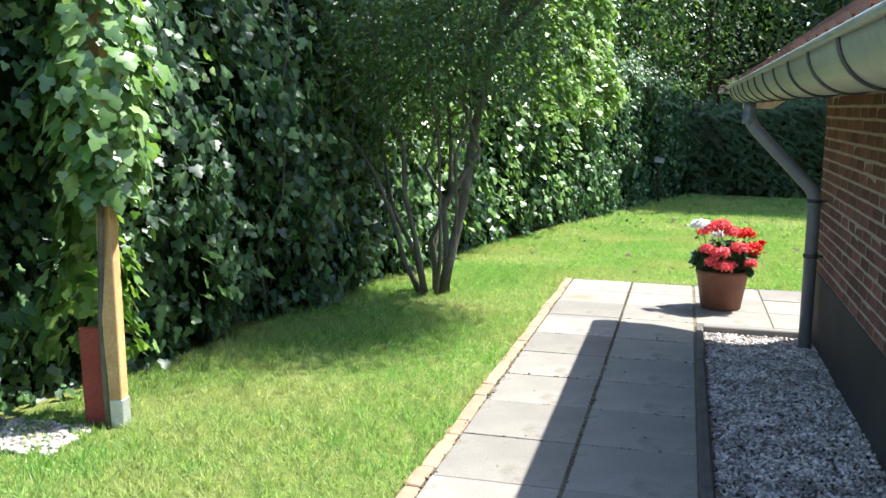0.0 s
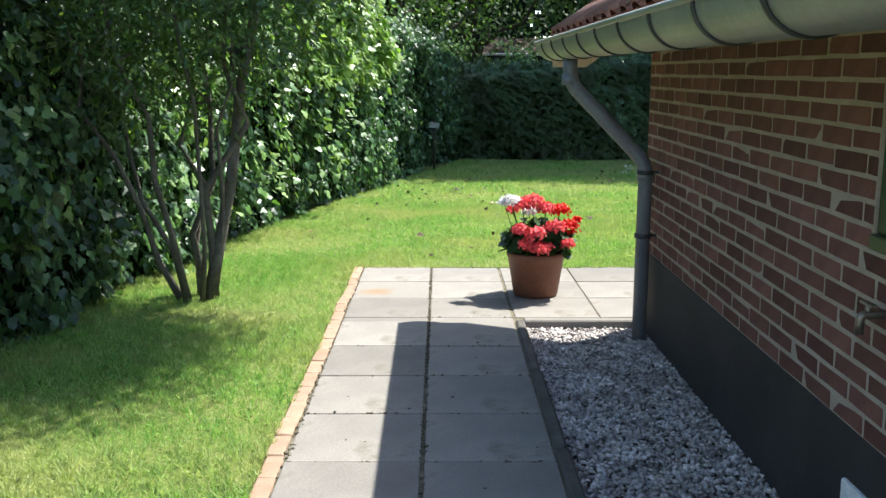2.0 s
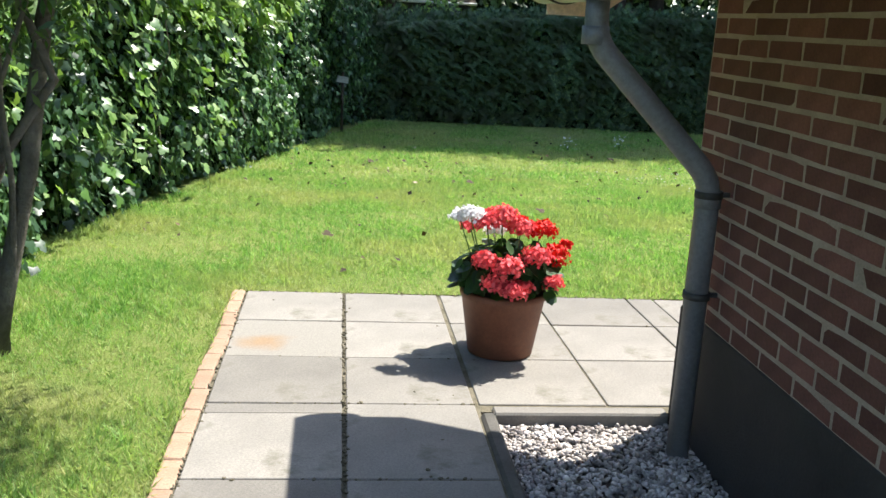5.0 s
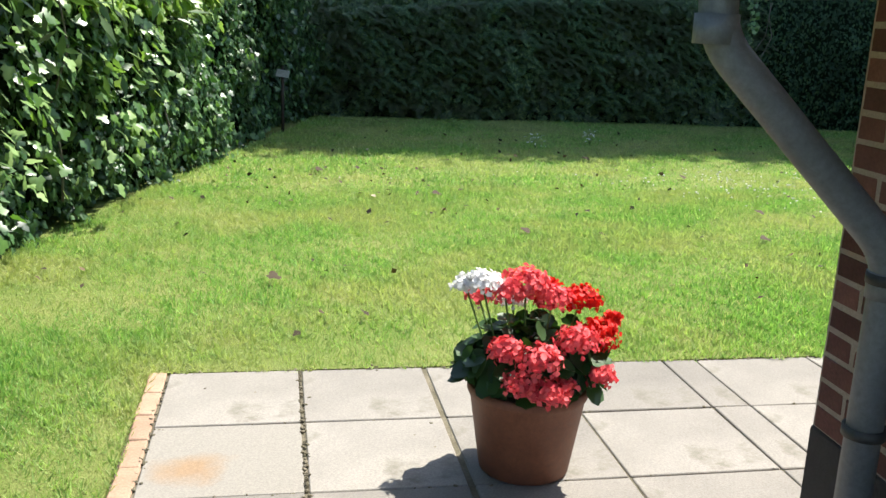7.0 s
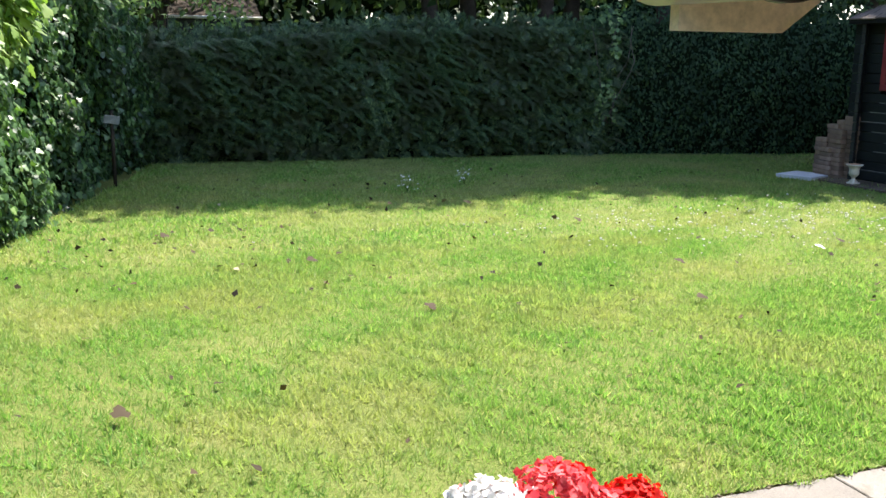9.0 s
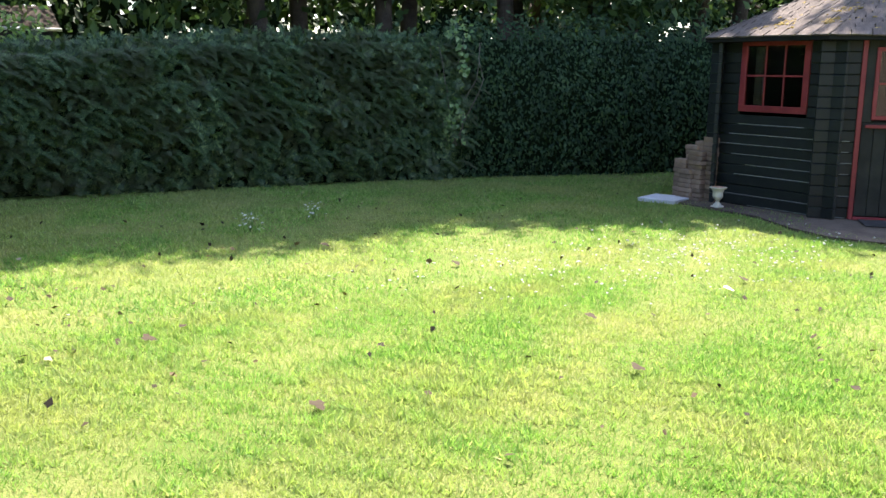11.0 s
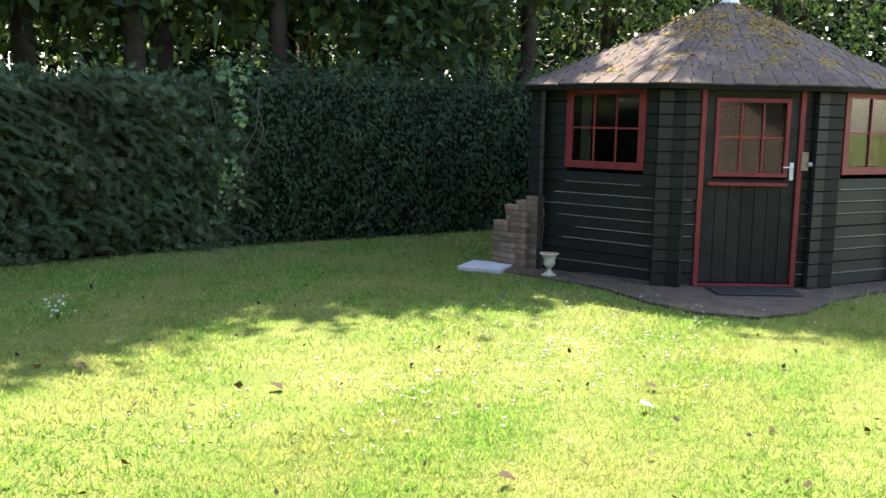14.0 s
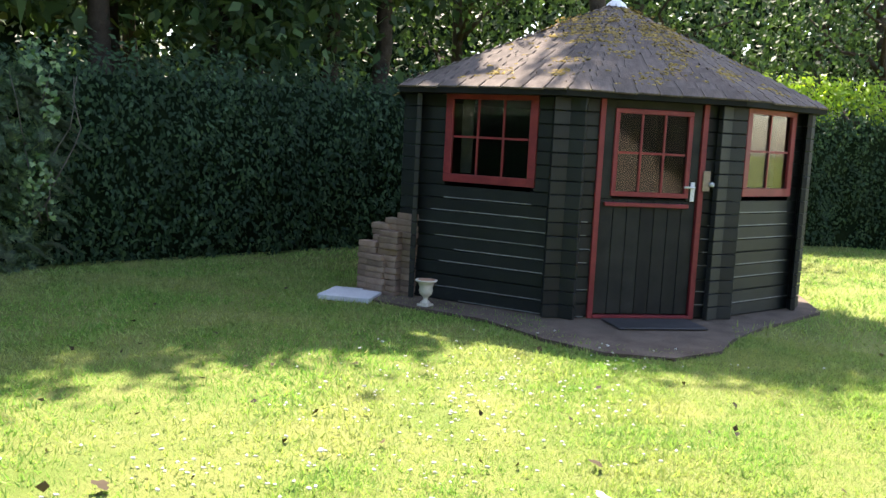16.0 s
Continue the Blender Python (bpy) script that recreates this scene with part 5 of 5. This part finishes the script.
solid("drip_rail", block(0.78, 0.035, 0.035, "red", 0.004, 0, ((D0 + D1) / 2 - 0.02, -0.012, 1.0)), door, m1, "red painted rail")
frame_window(m1, D0 + 0.14, D1 - 0.14, 1.07, 1.82, 3, 2, 0.042, door, 0.03, "window_frame")
solid("handle_plate", block(0.04, 0.012, 0.17, "white", 0.004, 0, (D1 - 0.1, -0.012, 1.13)), door, m1, "white door plate")
solid("handle", tubes("handle", [([(D1 - 0.1, -0.02, 1.17), (D1 - 0.1, -0.05, 1.17), (D1 - 0.115, -0.055, 1.17), (D1 - 0.2, -0.055, 1.17)], [0.009] * 4)], "white", 10), door, m1, "white lever handle")
solid("lock_plate", block(0.07, 0.012, 0.18, "brass", 0.003, 0, (D1 + 0.015, -0.032, 1.23)), shed, m1, "rusty hasp plate")
solid("padlock", lathe("padlock", [(0.0, -0.02), (0.022, -0.02), (0.028, -0.01), (0.028, 0.012), (0.018, 0.024), (0.0, 0.026)], "galvanised", 18), shed, m1 @ pose(D1 + 0.06, -0.045, 1.2), "bright metal padlock")
m2, l2, _ = facet(2, [(0.25, 1.05, 1.12, 1.92)])
frame_window(m2, 0.24, 1.06, 1.1, 1.92, 2, 2)
solid("curtain", block(0.62, 0.01, 0.66, "curtain", 0, 0, (0.65, 0.12, 1.51)), shed, m2, "grey net curtain behind the pane")
for i in range(3, 8):
    facet(i)
mat_at = m1 @ pose((D0 + D1) / 2, -0.3, 0.012)
tagged(solid("door_mat", block(0.8, 0.42, 0.014, "zinc_dark", 0.005), None, mat_at), "dark rubber mat before the shed door", "mat")
# crossed log ends at the corners
for i in (0, 1, 2, 3):
    for j, back in ((i, 1), ((i - 1) % 8, 0)):
        a, b = Vector((*SHED[j], 0)), Vector((*SHED[(j + 1) % 8], 0))
        d = (b - a).normalized()
        c = Vector((*SHED[i], 0)) + (d * -0.075 if back else d * 0.075)
        corner = solid("corner_post", block(0.012, 0.012, EAVE - 0.08, "shed_gap", 0, 0, (0, 0.02, EAVE / 2)), shed, Matrix.Translation(c + Vector((0, 0, 0.0))) @ Matrix.Rotation(math.atan2(d.y, d.x), 4, "Z"), "crossed log ends at the corner")
        for k in range(16):
            solid("log_end", block(0.15, 0.05, BOARD - 0.006, "shed", 0.005), corner, Matrix.Translation(c + Vector((0, 0, 0.03 + BOARD * (k + (0.5 if back else 0.5))))) @ Matrix.Rotation(math.atan2(d.y, d.x), 4, "Z"))
solid("floor", mesh_from("floor", [(x, y, 0.045) for x, y in SHED], [tuple(range(8))], "inside"), shed)

# roof: boards below, shingles above, moss, white cap
edge = [Vector((10.4 + (x - 10.4) * 1.095, 14.3 + (y - 14.3) * 1.095, EAVE)) for x, y in SHED]
shed_roof = solid("roof", mesh_from("roof", edge + [APEX - Vector((0, 0, 0.015))] + [v - Vector((0, 0, 0.05)) for v in edge],
                  [(i, (i + 1) % 8, 8) for i in range(8)] + [(i, i + 9, (i + 1) % 8 + 9, (i + 1) % 8) for i in range(8)] + [tuple(range(16, 8, -1))], "shed_gap"), shed, None, "mossy grey bitumen shingle roof")
shingle = block(1, 0.15, 0.017, "shingle", 0.003)
moss_at, moss_n = [], []
for i in range(8):
    a, b = edge[i], edge[(i + 1) % 8]
    mid = (a + b) / 2
    up = APEX - mid
    rise = up.length
    up.normalize()
    d = (b - a).normalized()
    nor = d.cross(up)
    if nor.z < 0:
        nor = -nor
    nrow = int(rise / 0.115)
    for k in range(nrow):
        s = k / nrow
        l, r_ = a.lerp(APEX, s), b.lerp(APEX, s)
        wide = (r_ - l).length
        cnt = max(1, int(round(wide / 0.2)))
        for q in range(cnt):
            w = wide / cnt
            c = l + d * (w * (q + 0.5)) + up * 0.06 + nor * 0.012
            off = 0.0 if q in (0, cnt - 1) else random.uniform(-0.015, 0.015)
            rot = Matrix((d, up, nor)).transposed().to_4x4()
            if i in (7, 0, 1, 2):
                solid("shingle", shingle, shed_roof, Matrix.Translation(c + up * off) @ rot @ pose(0, 0, 0, 4.2, 0, random.uniform(-1, 1)) @ Matrix.Diagonal((w - 0.011, 1, 1, 1)))
    rm = np.random.default_rng(300 + i)
    for _ in range(60):
        s, q = rm.beta(1.6, 1.4) * 0.95, rm.uniform(0.05, 0.95)
        c = a.lerp(b, q).lerp(APEX, s) + nor * 0.018
        big = rm.random() < 0.2
        for _ in range(60 if big else 5):
            sp = 0.075 if big else 0.018
            p = c + d * rm.normal(0, sp) + up * rm.normal(0, sp * 0.7)
            moss_at.append(p)
            moss_n.append(nor)
ma = np.array([tuple(p) for p in moss_at])
mn = np.array([tuple(p) for p in moss_n])
solid("moss", scatter("moss", pebble_shape(5), ma, mn, rng.normal(0, 1, ma.shape), 0.016 * rng.uniform(0.5, 1.3, len(ma)), "moss"), shed_roof, None, "yellow-green moss clumps")["kind"] = "stuff"
rd = np.random.default_rng(71)
bits = ma[rd.integers(0, len(ma), 700)] + rd.normal(0, 0.16, (700, 3)) * np.array([1, 1, 0])
crown = np.array([APEX.x, APEX.y])
away = np.linalg.norm(bits[:, :2] - crown, axis=1)
bits[:, 2] = APEX.z + 0.05 - (APEX.z - EAVE) / 2.28 * away
bits = bits[away < 2.05]
solid("litter", scatter("litter", OVAL, bits, np.array([0, 0, 1.0]) + rd.normal(0, 0.5, bits.shape), rd.normal(0, 1, bits.shape), rd.uniform(0.015, 0.04, len(bits)), "dead_leaf"), shed_roof, None, "dark needles and leaf litter")["kind"] = "stuff"
solid("roof_cap", lathe("roof_cap", [(0.13, -0.06), (0.09, 0.0), (0.05, 0.03), (0.02, 0.05), (0.0, 0.052)], "white", 16, APEX + Vector((0, 0, 0.015))), shed, None, "white cap on the roof's tip")

# ---- things beside the shed ----
U = (7.94, 14.89, 0.03)
urn = thing("garden_urn", U, "small cream cast-stone garden urn beside the shed", "urn")
solid("base", block(0.11, 0.11, 0.02, "urn", 0.003, 0, (U[0], U[1], U[2] + 0.01)), urn)
solid("bowl", lathe("bowl", [(0.045, 0.02), (0.05, 0.03), (0.022, 0.055), (0.02, 0.075), (0.03, 0.085), (0.055, 0.11), (0.062, 0.135), (0.058, 0.17), (0.07, 0.205), (0.098, 0.225), (0.1, 0.235), (0.08, 0.236)], "urn", 28, U), urn)
solid("rim_soil", lathe("rim_soil", [(0.082, 0.236), (0.04, 0.243), (0.0, 0.244)], "urn_soil", 28, U), urn, None, "reddish earth in the rim")
tagged(solid("stone_slab", block(0.5, 0.5, 0.05, "pale_slab", 0.006), None, pose(7.9, 15.69, 0.028, 0, 0, 20)), "pale grey slab lying on the grass", "slab")
stack = thing("brick_stack", (8.25, 15.5, 0), "stepped stack of old bricks leaning by the shed", "bricks")
bmesh_ = [block(0.21, 0.1, 0.055, "stack", 0.004, 0.003) for _ in range(4)]
for col, (x, y, cnt) in enumerate(((8.2, 15.72, 9), (8.16, 15.6, 7), (8.3, 15.64, 12), (8.2, 15.48, 11), (8.32, 15.5, 13), (8.3, 15.36, 14))):
    for k in range(cnt):
        solid("brick", random.choice(bmesh_), stack, pose(x + random.uniform(-0.012, 0.012), y + random.uniform(-0.012, 0.012), 0.03 + 0.057 * k, 0, 0, 90 + random.uniform(-7, 7) if k % 3 else random.uniform(80, 100)))

# ---- small things on the lawn ----
rr = np.random.default_rng(17)
n = 260
x, y = rr.uniform(-2.0, 9.0, n), 9.0 + 8.5 * rr.beta(1.3, 1.6, n)
extra = rr.normal(0, 1, (70, 2)) * np.array([1.0, 0.8]) + np.array([0.2, 13.4])
x, y = np.concatenate([x, extra[:, 0]]), np.concatenate([y, extra[:, 1]])
ok = lawn_mask(x, y)
x, y = x[ok], y[ok]
n = len(x)
at = np.stack([x, y, np.full(n, 0.035)], 1)
fall = thing("fallen_leaves", (2, 12, 0), "brown dead leaves lying on the lawn", "leaves", kind="stuff")
solid("leaves", scatter("leaves", OVAL, at, np.array([0, 0, 1.0]) + rr.normal(0, 0.5, (n, 3)), rr.normal(0, 1, (n, 3)), rr.uniform(0.03, 0.065, n), "dead_leaf", rr.uniform(0.8, 1.6, n)), fall)["kind"] = "stuff"
LEAVES = [(1.26, 11.19, "dark"), (-0.49, 9.9, "dark"), (2.95, 10.85, "dark"), (4.77, 11.85, "pale"), (5.1, 12.05, "dark"), (3.4, 11.73, "dark"), (0.83, 12.62, "dark"), (-0.08, 13.7, "dark"), (2.92, 14.7, "dark"), (3.53, 13.6, "dark")]
for k, (x, y, tone) in enumerate(LEAVES):
    one = scatter("leaf", IVY, np.array([[x, y, 0.045]]), np.array([[0.2, -0.3, 1.0]]), rr.normal(0, 1, (1, 3)), [0.085], "daisy" if tone == "pale" else "dead_leaf")
    tagged(solid("fallen_leaf", one, None), "pale curled leaf on the lawn" if tone == "pale" else "curled brown leaf lying on the lawn", "leaf", "fallen leaves")
n = 420
at = np.stack([rr.normal(5.0, 1.2, n), rr.normal(13.0, 0.6, n), rr.uniform(0.03, 0.05, n)], 1)
at = at[lawn_mask(at[:, 0], at[:, 1])]
clover = thing("clover_flowers", (4.9, 12.4, 0), "small white clover flowers dotted over the lawn", "flowers", kind="stuff")
solid("flowers", scatter("flowers", pebble_shape(9), at, np.tile([0, 0, 1.0], (len(at), 1)), rr.normal(0, 1, at.shape), 0.0085 * rr.uniform(0.6, 1.4, len(at)), "daisy"), clover)["kind"] = "stuff"
for x, y, pale in ((2.62, 15.85, True), (1.97, 17.8, False), (3.45, 16.25, True)):
    t = thing("lawn_weed", (x, y, 0), "pale leafy weed standing in the lawn" if pale else "small green weed standing in the lawn", "weed")
    n = 30
    a = rr.uniform(0, 6.283, n)
    d = rr.uniform(0, 0.12, n)
    at = np.stack([x + d * np.cos(a), y + d * np.sin(a), rr.uniform(0.04, 0.19, n)], 1)
    solid("leaves", scatter("leaves", OVAL, at, np.array([0, 0, 1.0]) + rr.normal(0, 0.4, (n, 3)), np.stack([np.cos(a), np.sin(a), np.zeros(n)], 1), rr.uniform(0.025, 0.05, n) if pale else rr.uniform(0.04, 0.08, n), "daisy" if pale else "vine"), t)["kind"] = "stuff"
    solid("stems", tubes("stems", [([(x, y, 0), (x + 0.05 * math.cos(b), y + 0.05 * math.sin(b), 0.15)], [0.004, 0.002]) for b in (0, 1.6, 3.1, 4.7)], "stem", 5), t)
